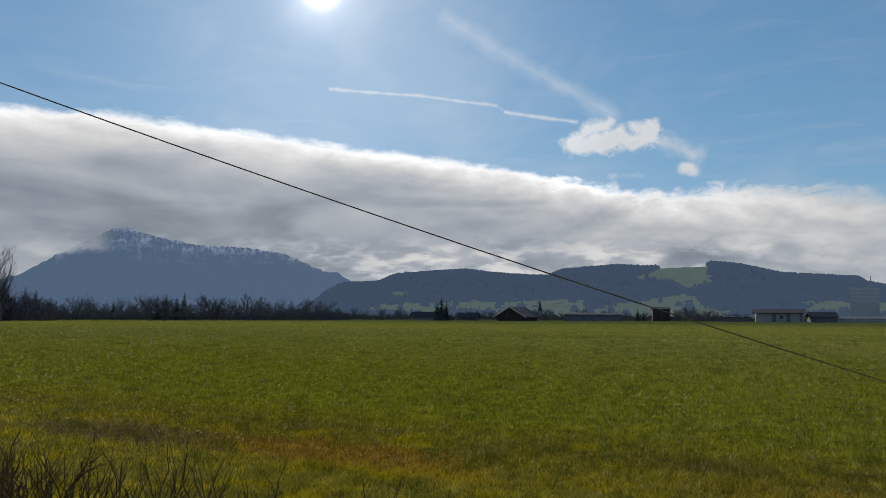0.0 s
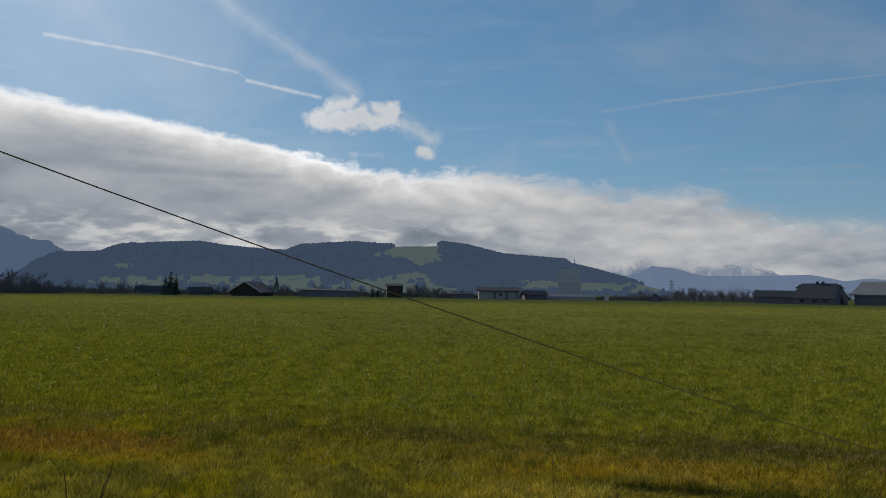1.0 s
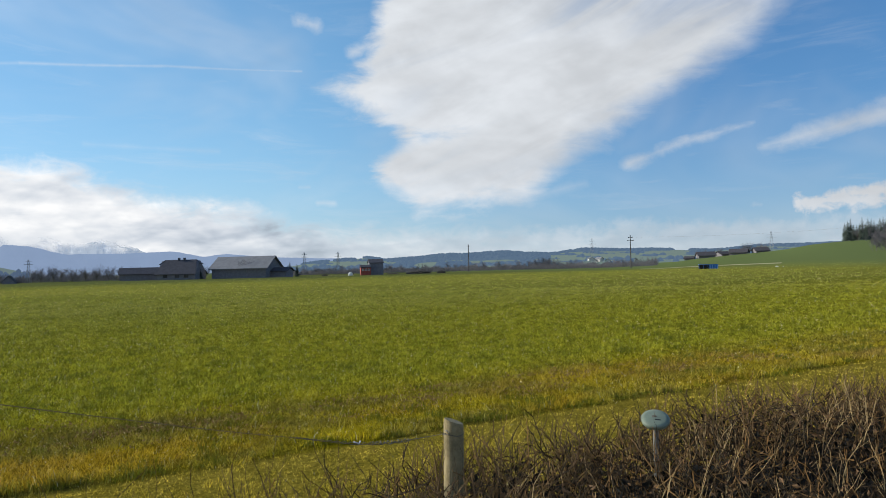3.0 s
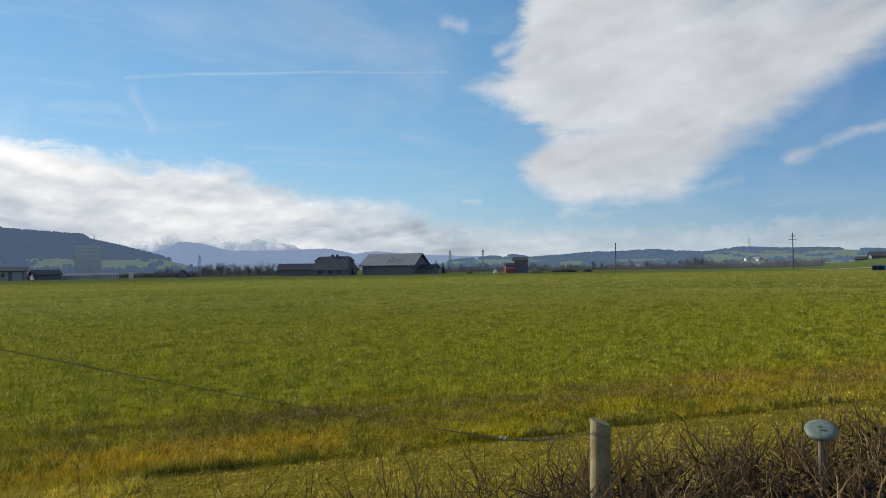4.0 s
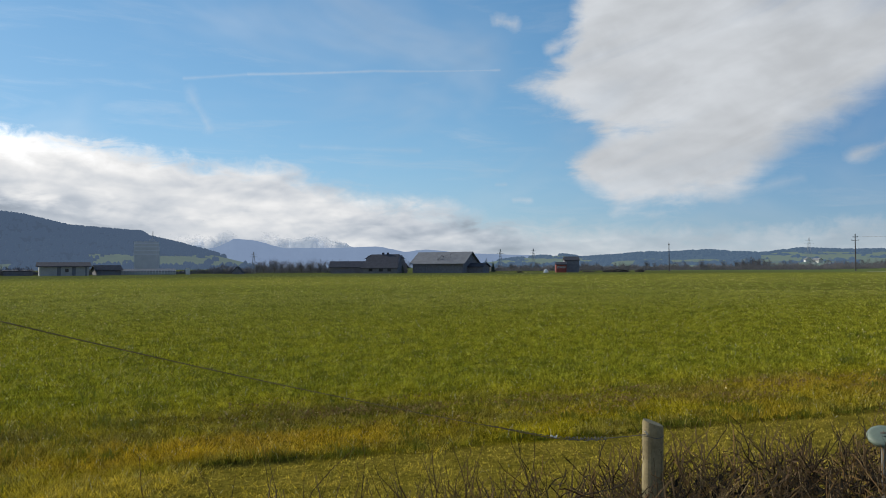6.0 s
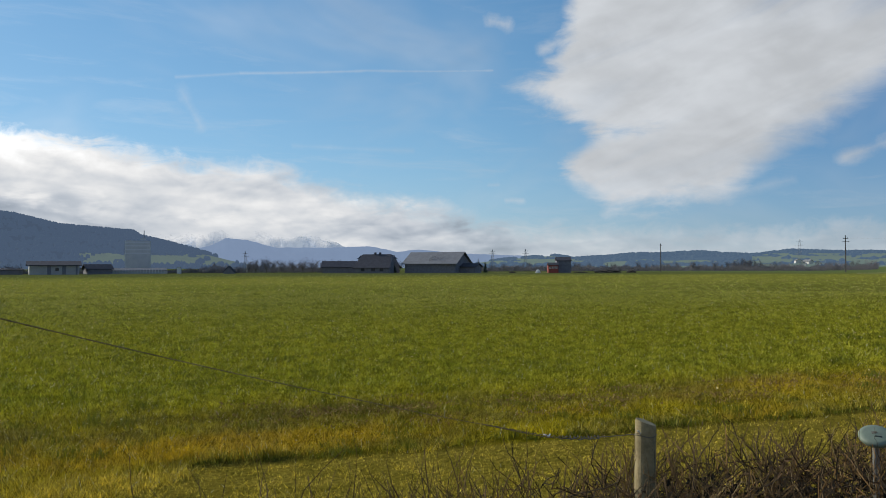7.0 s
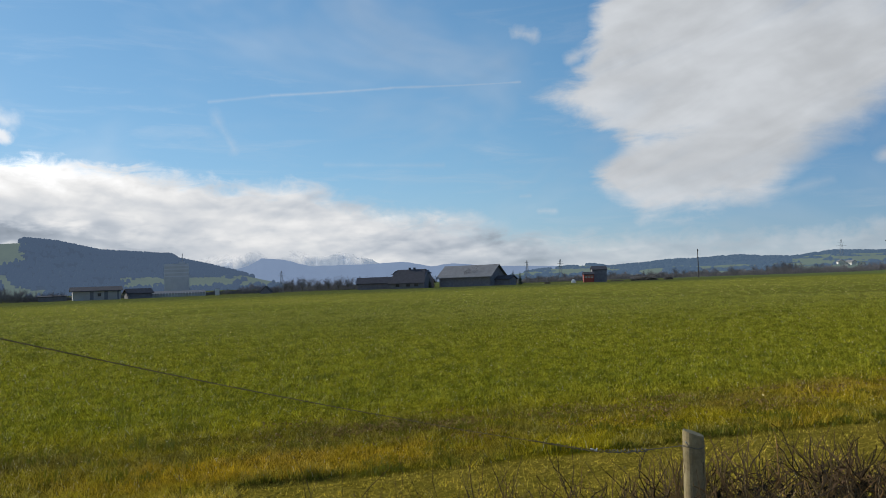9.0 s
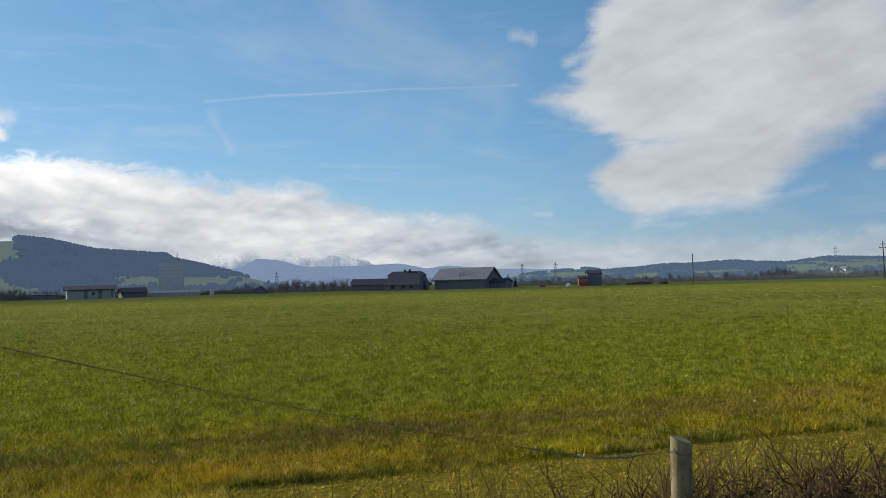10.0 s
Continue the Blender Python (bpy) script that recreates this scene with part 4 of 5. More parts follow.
# hedgerow beyond the heaps
spread(SHRUB, [(54.2 + i * 0.58, rnd.uniform(290, 360), rnd.uniform(0.4, 0.85)) for i in range(45)])
spread(BARE, tens([(55.0, 300, 4.0), (60.4, 320, 4.6), (61.2, 330, 4.2), (64.8, 330, 5.0), (65.3, 340, 4.4), (67.5, 330, 4.6), (68.4, 330, 5.2), (70.0, 340, 5.2),
                   (71.3, 330, 4.4), (71.8, 335, 5.0), (72.2, 340, 5.2), (72.7, 336, 4.6), (73.6, 330, 3.8)]))
spread(SHRUB, [(71.0, 318, 0.8), (71.5, 322, 1.0), (72.0, 320, 1.05), (72.5, 322, 0.95), (72.9, 318, 0.8)])
# knoll
spread(FIR, tens([(92.1 + i * 0.17, rnd.uniform(368, 388), rnd.uniform(7.5, 11.0)) for i in range(26)]))
spread(BARE, tens([(92.8 + i * 0.62, rnd.uniform(366, 380), rnd.uniform(6.5, 9.0)) for i in range(6)]))
spread(BARE, tens([(95.9 + i * 0.62, rnd.uniform(372, 384), rnd.uniform(11.0, 14.5)) for i in range(11)]))
spread(SHRUB, [(93.9 + i * 0.34, rnd.uniform(238, 262), rnd.uniform(1.0, 1.7)) for i in range(9)])
spread(BARE, tens([(82.7, 412, 5.0), (83.2, 416, 5.6), (84.2, 418, 6.0), (85.8, 420, 6.6), (86.2, 418, 7.0), (86.8, 420, 6.4), (87.2, 416, 5.6)]))
spread(BARE, tens([(94.4, 252, 8.2), (95.4, 254, 8.8), (96.0, 256, 7.0)]))



def hedgerow(az0, az1, near, far, low, high, count, seed, label, thick=0.05):
    """A far line of leafless scrub, as one tangle of thin rods."""
    r = np.random.RandomState(seed)
    a = r.uniform(az0, az1, count)
    d = r.uniform(near, far, count)
    x, y = np.sin(np.radians(a)) * d, np.cos(np.radians(a)) * d
    top = low + (high - low) * (0.5 + 0.28 * np.sin(a * 2.3 + seed) + 0.22 * np.sin(a * 7.1)) * r.uniform(0.7, 1.1, count)
    z0 = top * r.uniform(0.0, 0.7, count) ** 1.5
    z1 = np.minimum(z0 + r.uniform(0.5, 1.4, count), top + r.uniform(0, 0.5, count))
    g0 = land_height(x, y)
    lean = r.normal(0, 0.45, (2, count))
    rows = np.stack([x, y, g0 + z0, x + lean[0], y + lean[1], g0 + z1, np.full(count, thick), np.full(count, thick * 0.5)], 1)
    return tagged(sticks("hedgerow", rows, [M["twig"]]), label, "hedgerow", kind="stuff")


hedgerow(-34, 21, 258, 286, 1.2, 3.2, 16000, 3, "far leafless hedgerow along the meadow's edge")
hedgerow(-33, -7, 244, 262, 1.8, 6.0, 20000, 14, "dark leafless thicket along the meadow's edge")
hedgerow(-38, -29.3, 210, 240, 7.0, 15.5, 26000, 15, "dark tall leafless wood edge", 0.11)
hedgerow(-38, -26.6, 212, 250, 3.5, 8.5, 12000, 4, "dark leafless scrub before a wood")
hedgerow(19, 36, 262, 290, 0.5, 1.7, 6000, 9, "low far scrub behind the sheds")
hedgerow(33, 47, 268, 300, 1.5, 4.6, 6000, 5, "far leafless scrub beside the farm")
hedgerow(53, 80, 300, 350, 1.0, 3.4, 16000, 6, "far leafless hedgerow beyond the soil heaps")
for pattern in BARE + FIR + SHRUB + ASH:
    for ob in (*pattern.children, pattern):
        bpy.data.objects.remove(ob)


# ---- buildings ----
def gable_house(name, label, az, d, turn, length, depth, eave, top, wall, roof, z=0.0, hip=0.0, category="house", openings=(), chimneys=(), trim=None, over=0.5):
    """A house whose ridge runs along its x axis; openings: (side, along, height, width, tall, kind) on its front or its +x end."""
    h = thing(name, facing(az, d, z, turn), label, category)
    half = depth / 2
    part("wall", prism(bmesh.new(), [(-half, 0), (half, 0), (half, eave), (0, top - 0.12), (-half, eave)], -length / 2, length / 2), wall, h)
    rise = (top - eave) / half
    bm = bmesh.new()
    for s in (-1, 1):
        y0, z0 = s * (half + over), eave - rise * over
        x0, x1 = -length / 2 - over, length / 2 + over
        low, up = [], []
        for x, y, zz in ((x0, y0, z0), (x1, y0, z0), (x1 - hip, 0, top), (x0 + hip, 0, top)):
            low.append(bm.verts.new((x, y, zz)))
            up.append(bm.verts.new((x, y, zz + 0.2)))
        bm.faces.new(low)
        bm.faces.new(up)
        for i in range(4):
            bm.faces.new((low[i], low[(i + 1) % 4], up[(i + 1) % 4], up[i]))
    if hip:
        for s in (-1, 1):
            xe, xr = s * (length / 2 + over), s * (length / 2 + over - hip)
            zc = top - hip * 0.9
            yc = (top - zc) / rise
            tri = [bm.verts.new(v) for v in ((xe, -yc, zc + 0.22), (xe, yc, zc + 0.22), (xr, 0, top + 0.22))]
            bm.faces.new(tri)
    part("roof", bm, roof, h)
    if trim:
        for s in (-1, 1):
            for x in (-length / 2 - over - 0.08, length / 2 + over + 0.03):
                bm = prism(bmesh.new(), [(s * (half + over), eave - rise * over - 0.1), (s * (half + over), eave - rise * over + 0.35), (0, top + 0.38), (0, top - 0.1)], x, x + 0.05)
                part("bargeboard", bm, trim, h, "white bargeboard")
    for side, along, zc, w, t, kind in openings:
        bm = bmesh.new()
        if side == "front":
            block(bm, (along, -half - 0.03, zc), (w, 0.08, t))
        else:
            block(bm, (length / 2 + 0.03, along, zc), (0.08, w, t))
        ob = part("door" if kind == "door" else "window", bm, M["dark_wood"] if kind == "door" else M["glass"], h)
        if kind == "framed":
            fr = bmesh.new()
            for dx, dz, sx, sz in ((-w / 2, 0, 0.09, t), (w / 2, 0, 0.09, t), (0, -t / 2, w + 0.1, 0.09), (0, t / 2, w + 0.1, 0.09), (0, 0, 0.07, t)):
                block(fr, (along + dx, -half - 0.05, zc + dz), (sx, 0.1, sz))
            part("window_frame", fr, M["white_wall"], ob)
    for x, y in chimneys:
        bm = block(bmesh.new(), (x, y, top + 0.15), (0.6, 0.6, 1.2), bevel=0.04)
        part("chimney", bm, M["dark_roof"], h)
    return h


gable_house("chalet", "brown chalet with white bargeboards, gable to the meadow", 5.5, 250, 68, 11, 9.5, 1.5, 4.3, M["brown_wood"], M["dark_roof"], trim=M["white_wall"], over=0.9)
gable_house("house", "low dark house half hidden by trees", -1.4, 262, 10, 8, 6, 1.2, 2.6, M["plaster"], M["dark_roof"])
gable_house("house", "small house with a dark pitched roof", 1.9, 258, -8, 6.5, 6, 1.0, 2.4, M["dark_wood"], M["dark_roof"])
gable_house("shed", "long low grey-brown field shed", 11.05, 250, 0, 17.6, 6, 1.9, 2.35, M["dark_wood"], M["dark_roof"], category="shed", over=0.3)
gable_house("grey_building", "plain dark grey building beside trees", 15.8, 262, 4, 5.4, 6, 3.8, 4.5, M["brown_wood"], M["dark_roof"], category="building", over=0.2)
gable_house("workshop", "pale workshop with a dark low roof and doors", 23.55, 246, 3, 12.6, 8, 2.7, 3.7, M["plaster"], M["dark_roof"], category="workshop",
            openings=[("front", -1.4, 1.25, 1.0, 2.4, "door"), ("front", 0.6, 1.5, 0.9, 0.9, "win"), ("front", 2.4, 1.25, 1.0, 2.4, "door"),
                      ("front", 5.6, 1.25, 0.5, 2.5, "door")], over=0.7)
gable_house("lean_shed", "dark low shed beside a pale workshop", 26.2, 250, 12, 6.8, 6, 1.6, 2.8, M["dark_wood"], M["dark_roof"], category="shed")
gable_house("low_shed", "dark flat shed beyond the meadow", 20.9, 256, 0, 7.5, 5, 1.3, 1.6, M["dark_wood"], M["dark_roof"], category="shed", over=0.2)
gable_house("tent_roof", "small dark steep-roofed hut", 34.9, 246, 80, 3.2, 3.2, 0.5, 2.2, M["dark_wood"], M["dark_roof"], category="hut", over=0.2)
gable_house("farmhouse", "dark farmhouse with a hipped gable roof", 45.55, 240, -22, 11.5, 9, 1.9, 5.7, M["dark_wood"], M["dark_roof"], hip=1.6,
            openings=[("front", -3, 1.2, 1.2, 1.2, "win"), ("front", 0.5, 1.2, 1.2, 1.2, "win"), ("front", 3.2, 1.2, 1.2, 1.2, "win")],
            chimneys=[(-0.6, 0.0), (1.0, 0.0)])
gable_house("farm_wing", "long low dark farm building", 43.2, 250, -4, 14, 7, 2.0, 3.7, M["dark_wood"], M["dark_roof"], category="farm building")
gable_house("barn", "large dark timber barn with a pale grey roof", 50.05, 240, -24, 17.0, 12, 3.1, 6.35, M["dark_wood"], M["grey_roof"], category="barn",
            openings=[("front", -5, 1.4, 2.6, 2.6, "door"), ("front", 1, 1.4, 3.0, 2.8, "door"), ("end", 0, 1.4, 3.0, 2.8, "door")], over=0.8)
gable_house("barn_annex", "low dark annex beside a timber barn", 52.35, 236, -24, 6.5, 5, 1.9, 2.8, M["dark_wood"], M["dark_roof"], category="shed")
gable_house("field_barn", "dark brown upright field barn", 59.35, 236, 6, 4.2, 5, 3.6, 4.6, M["dark_wood"], M["dark_roof"], category="barn", over=0.2)
gable_house("red_shed", "faded red shed with white windows", 58.6, 232, 6, 3.0, 3, 2.3, 2.9, M["red"], M["dark_roof"], category="shed", over=0.15,
            openings=[("front", -0.9, 1.6, 0.5, 0.5, "framed"), ("front", 0.0, 1.6, 0.5, 0.5, "framed"), ("front", 0.9, 1.6, 0.5, 0.5, "framed")])
for a, d, w, t, z in ((75.3, 900, 7, 4.5, 5.0), (75.9, 930, 9, 5.0, 4.0), (76.5, 915, 6, 4.0, 3.0), (75.6, 880, 5, 3.5, 2.6)):
    gable_house("village_house", "small far white village house", a, d, 15 * w, w, 6, t * 0.6, t, M["white_wall"], M["grey_roof"], z=z)
for a, d, w, t, tn in ((83.3, 400, 8, 3.2, 10), (84.4, 412, 5, 2.6, 30), (85.5, 405, 8, 3.0, -8), (86.9, 402, 6, 2.8, 14), (82.2, 398, 4, 1.8, -5)):
    q = place(a, d)
    gable_house("hill_farm", "brown farm building on a green slope", a, d, tn, w, 8, t * 0.45, t, M["far_wood"], M["far_roof"], z=float(land_height(np.array(q.x), np.array(q.y))) - 0.2,
                category="farm building")

# long greenhouse with white ribs
green = thing("greenhouse", facing(28.85, 256, 0) @ Matrix.Diagonal((0.853, 0.853, 0.853, 1)), "long low greenhouse with white ribs", "greenhouse")
part("base", block(bmesh.new(), (0, 0, 0.5), (19.0, 6, 1.0)), M["plaster"], green)
part("cover", prism(bmesh.new(), [(-3, 1.0), (3, 1.0), (3, 1.3), (0, 2.2), (-3, 1.3)], -9.4, 9.4), M["grey_roof"], green)
for i in range(20):
    part("rib", block(bmesh.new(), (-9.4 + i * 0.99, -3.05, 0.8), (0.16, 0.12, 1.4)), M["white_wall"], green)

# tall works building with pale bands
tower = thing("works_building", facing(28.75, 640, 0), "tall works building with light bands, pale blue-grey for haze", "building")
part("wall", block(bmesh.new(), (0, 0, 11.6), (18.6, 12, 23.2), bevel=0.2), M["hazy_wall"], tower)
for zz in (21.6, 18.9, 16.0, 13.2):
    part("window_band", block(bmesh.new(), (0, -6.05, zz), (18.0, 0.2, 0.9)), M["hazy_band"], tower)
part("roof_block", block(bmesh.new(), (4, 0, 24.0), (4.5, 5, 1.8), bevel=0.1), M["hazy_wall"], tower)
mast = thing("radio_mast", facing(29.15, 2500, 0), "thin radio mast on a wooded ridge", "mast")
part("shaft", turned(bmesh.new(), [(1.6, 0), (1.3, 90), (1.0, 116.5)], 6), M["steel"], mast)

cabinet = thing("white_cabin", facing(31.47, 246, 0), "small white upright cabin", "cabin")
part("body", block(bmesh.new(), (0, 0, 1.0), (1.3, 1.2, 2.0), bevel=0.06), M["white_wall"], cabinet)
part("lid", block(bmesh.new(), (0, 0, 2.03), (1.4, 1.3, 0.1), bevel=0.03), M["plaster"], cabinet)

# church spire
church = thing("church", facing(7.2, 420, 0), "church tower with a slim dark spire", "church")
part("tower", block(bmesh.new(), (0, 0, 2.2), (2.0, 2.0, 4.4)), M["plaster"], church)
part("spire", turned(bmesh.new(), [(1.35, 4.4), (0.6, 6.6), (0.05, 10.4)], 8), M["dark_roof"], church)
part("nave", prism(bmesh.new(), [(-3, 0), (3, 0), (3, 2.0), (0, 3.6), (-3, 2.0)], -8, -1), M["plaster"], church)

# white two-storey house
villa = thing("white_house", facing(98.55, 236, 1.4, 4), "white two-storey house with a flat dark roof", "house")
part("wall", block(bmesh.new(), (0, 0, 2.9), (14.5, 9, 5.8)), M["white_wall"], villa)
part("roof", block(bmesh.new(), (0, 0, 5.9), (15.3, 9.8, 0.22), bevel=0.05), M["dark_roof"], villa)
for x, zz, w, t in ((-5.0, 4.5, 1.8, 1.1), (-1.0, 4.5, 1.8, 0.9), (3.2, 4.5, 1.8, 1.1), (-4.6, 1.9, 2.2, 1.4), (0.2, 1.9, 2.0, 1.4), (4.6, 1.9, 2.2, 1.4)):
    win = part("window", block(bmesh.new(), (x, -4.53, zz), (w, 0.08, t)), M["glass"], villa)
    fr = bmesh.new()
    for dx in (-w / 2, 0, w / 2):
        block(fr, (x + dx, -4.56, zz), (0.1, 0.1, t))
    for dz in (-t / 2, t / 2):
        block(fr, (x, -4.56, zz + dz), (w + 0.1, 0.1, 0.1))
    part("window_frame", fr, M["white_wall"], win)
part("door", block(bmesh.new(), (-2.2, -4.54, 1.05), (1.1, 0.1, 2.1)), M["dark_wood"], villa)
part("canopy", block(bmesh.new(), (-2.2, -5.1, 2.3), (2.2, 1.2, 0.14), bevel=0.03), M["grey_roof"], villa)
part("terrace_wall", block(bmesh.new(), (-2.0, -6.0, 0.3), (5.0, 0.25, 0.8)), M["dark_wood"], villa)
for x in (-1.6, 2.4):
    stack = part("chimney", block(bmesh.new(), (x, 1.0, 7.0), (0.8, 0.8, 2.2), bevel=0.04), M["white_wall"], villa)
part("roof_terrace", block(bmesh.new(), (0.4, 1.6, 6.7), (3.0, 2.6, 1.4), bevel=0.05), M["dark_wood"], villa)


# ---- vehicles, container, heaps, bale ----
def car(m, paint, label):
    c = thing("car", m, label, "car")
    bm = prism(bmesh.new(), [(-2.1, 0.3), (2.1, 0.3), (2.15, 0.75), (1.2, 0.95), (0.7, 1.42), (-1.2, 1.45), (-1.9, 0.95), (-2.15, 0.8)], -0.85, 0.85)
    bmesh.ops.bevel(bm, geom=bm.edges[:], offset=0.07, segments=2, affect="EDGES")
    part("body", bm, paint, c)
    for x in (-0.87, 0.87):
        part("side_window", prism(bmesh.new(), [(-1.6, 0.98), (0.95, 0.98), (0.6, 1.34), (-1.15, 1.36)], x - 0.01, x + 0.01), M["glass"], c)
        for y in (-1.35, 1.35):
            bm = turned(bmesh.new(), [(0.2, -0.1), (0.32, -0.09), (0.32, 0.09), (0.2, 0.1)], 14)
            bmesh.ops.transform(bm, matrix=pose(x * 0.92, y, 0.32, 0, 90, 0), verts=bm.verts)
            part("wheel", bm, M["rubber"], c)
    return c


car(facing(96.2, 226, 1.2, 12), M["car_white"], "white parked car beside a white house")
car(facing(95.4, 228, 1.2, 30), M["car_dark"], "dark green parked car beside shrubs")

box = thing("container", facing(83.45, 175, 0, 4), "long low blue steel container", "container")
part("body", block(bmesh.new(), (-0.9, 0, 0.52), (2.1, 1.6, 0.95), bevel=0.03), M["rubber"], box, "dark open side")
part("cab", block(bmesh.new(), (1.06, 0, 0.53), (1.8, 1.62, 0.97), bevel=0.04), M["blue"], box, "bright blue end section")
for i in range(4):
    part("rib", block(bmesh.new(), (0.34 + i * 0.48, -0.84, 0.52), (0.09, 0.07, 0.85)), M["blue_light"], box, "light blue rib")
for i in range(3):
    part("post", block(bmesh.new(), (-1.9 + i * 0.9, -0.83, 0.52), (0.07, 0.07, 0.95)), M["blue"], box)
part("rim", block(bmesh.new(), (0, 0, 1.03), (4.0, 1.7, 0.08)), M["blue"], box)


def heap(az, d, w, h, mt, label, seed, name="soil_heap", category="heap"):
    bm = bmesh.new()
    bmesh.ops.create_icosphere(bm, subdivisions=4, radius=1.0)
    for v in bm.verts:
        k = 1 + 0.25 * noise.fractal(v.co * 2.2 + Vector((seed, 0, 0)), 0.8, 2.0, 4)
        v.co = Vector((v.co.x * w / 2 * k, v.co.y * w * 0.3 * k, max(v.co.z, -0.1) * h * k))
    me = bpy.data.meshes.new(name)
    bm.to_mesh(me)
    bm.free()
    me.materials.append(mt)
    ob = new(name, me)
    ob.matrix_world = facing(az, d, 0.0)
    return tagged(ob, label, category)


heap(62.6, 236, 7.4, 0.95, M["heap"], "long dark soil heap on the meadow", 1.0)
heap(64.25, 236, 2.9, 0.75, M["heap"], "small dark soil heap on the meadow", 5.0)
heap(60.6, 240, 4.0, 0.35, M["heap"], "flat dark soil heap beside a barn", 7.0)
heap(55.6, 232, 2.0, 0.5, M["heap"], "low grey heap at the meadow's edge", 9.0)
heap(57.5, 230, 1.4, 1.0, M["film"], "white wrapped bale on the meadow", 3.0, "wrapped_bale", "bale")
heap(93.1, 300, 2.4, 1.1, M["film"], "pale wrapped bale on the green slope", 4.0, "wrapped_bale", "bale")
heap(87.9, 178, 1.0, 0.35, M["film"], "small pale sack on the meadow", 6.0, "sack", "sack")
heap(88.3, 178, 0.8, 0.3, M["film"], "small pale sack on the meadow", 8.0, "sack", "sack")
for a0, a1, d, w in ((54.3, 58.3, 238, 3.0), (78.8, 88.2, 205, 6.0)):
    pts = [place(a0 + (a1 - a0) * i / 8, d) for i in range(9)]
    vs = []
    for p in pts:
        u = p.normalized() * w / 2
        for q in (p - u, p + u):
            vs.append((q.x, q.y, float(land_height(np.array(q.x), np.array(q.y))) + 0.06))
    tr = mesh_object("track", vs, [(2 * i, 2 * i + 2, 2 * i + 3, 2 * i + 1) for i in range(8)], [M["gravel"]])
    tagged(tr, "pale farm track across the meadow", "track", kind="structure")


# ---- poles, pylons and lines ----
def line_pole(az, d, height, arms, label):
    p = thing("power_pole", facing(az, d, 0, 12), label, "pole", "wooden power poles")
    part("shaft", turned(bmesh.new(), [(0.17, -0.3), (0.14, height * 0.6), (0.11, height)], 10), M["pole"], p)
    for z, w in arms:
        arm = part("crossarm", block(bmesh.new(), (0, -0.14, z), (w, 0.12, 0.14)), M["pole"], p)
        for x in (-w / 2 + 0.1, w / 2 - 0.1):
            part("insulator", turned(bmesh.new(), [(0.05, z + 0.07), (0.08, z + 0.14), (0.05, z + 0.28)], 8), M["plaster"], arm).location = (x, -0.14, 0)
    return p


line_pole(66.3, 250, 9.0, [(8.4, 0.5)], "dark wooden power pole")
line_pole(78.15, 236, 10.2, [(8.4, 1.9), (9.3, 1.3)], "tall dark wooden power pole with crossarms")


def pylon(az, d, height, label, z=0.0, rod=0.006):
    p = thing("pylon", facing(az, d, z, 20), label, "pylon", "lattice pylons")
    legs, brace = [], []
    foot, head = height * 0.085, height * 0.015
    for i in range(7):
        for sx, sy in ((-1, -1), (1, -1), (1, 1), (-1, 1)):
            a, b = i / 7, (i + 1) / 7
            wa, wb = foot + (head - foot) * a, foot + (head - foot) * b
            legs.append((sx * wa, sy * wa, a * height, sx * wb, sy * wb, b * height, height * rod, height * rod))
            nx, ny = -sy, sx
            brace.append((sx * wa, sy * wa, a * height, nx * wb, ny * wb, b * height, height * rod * 0.6, height * rod * 0.6))
    sticks("legs", legs, [M["steel"]], p, 4)
    sticks("braces", brace, [M["steel"]], p, 3)
    for k, w in ((0.78, 0.17), (0.9, 0.12)):
        part("crossarm", block(bmesh.new(), (0, 0, k * height), (height * w * 2, height * rod * 2, height * rod * 2)), M["steel"], p)
    return p


pylon(36.0, 262, 7.2, "small dark lattice pylon beyond the meadow")
pylon(54.15, 520, 13.8, "thin lattice pylon behind trees")
pylon(56.6, 620, 16.2, "thin lattice pylon behind low hills")
pylon(75.4, 1500, 50, "far lattice pylon on a low hill", 0, 0.0025)
pylon(87.6, 1500, 52, "far lattice pylon on a low hill", 0, 0.0025)

a, b, c = place(66.3, 250, 8.6), place(78.15, 236, 9.4), place(101.0, 250, 13.0)
for p, q, sag in ((b, c, 1.6),):
    pts = [p.lerp(q, i / 14) - Vector((0, 0, sag * 4 * (i / 14) * (1 - i / 14))) for i in range(15)]
    tagged(part("power_line", tube(pts, 0.010, 4), M["wire"], None), "thin dark overhead power line", "power line")

# ---- fence post, wire and marker ----
post = thing("fence_post", pose(POST.x, POST.y, 0.0, 1.0, -0.6, 30), "round weathered wooden fence post at the end of a wire", "post")
bm = turned(bmesh.new(), [(0.049, -0.3), (0.050, 0.4), (0.0495, 0.8), (0.049, 1.050), (0.046, 1.064)], 24)
for v in bm.verts:
    if v.co.z > 1.0:
        v.co.z += v.co.y * 0.32 - 0.008
part("shaft", bm, M["post"], post)
for i, (a, z0, z1) in enumerate(((-100, 0.78, 0.93), (-128, 0.62, 0.80))):
    x, y = 0.0498 * math.cos(radians(a - 30)), 0.0498 * math.sin(radians(a - 30))
    part("crack", tube([(x, y, z0), (x * 1.005 + 0.001, y * 1.005, (z0 + z1) / 2), (x, y, z1)], 0.0008, 4), M["hedge_dark"], post, "dark drying crack")
ring = [(0.0515 * math.cos(k * math.pi / 10), 0.0515 * math.sin(k * math.pi / 10), 0.995 + 0.004 * math.sin(k)) for k in range(21)]
part("wire_loop", tube(ring, 0.002, 5), M["tape"], post, "grey wire loop")

HOOK = Vector((POST.x, POST.y, 0.973))
RUN = Vector((-0.9913, -0.1313, 0.19256))


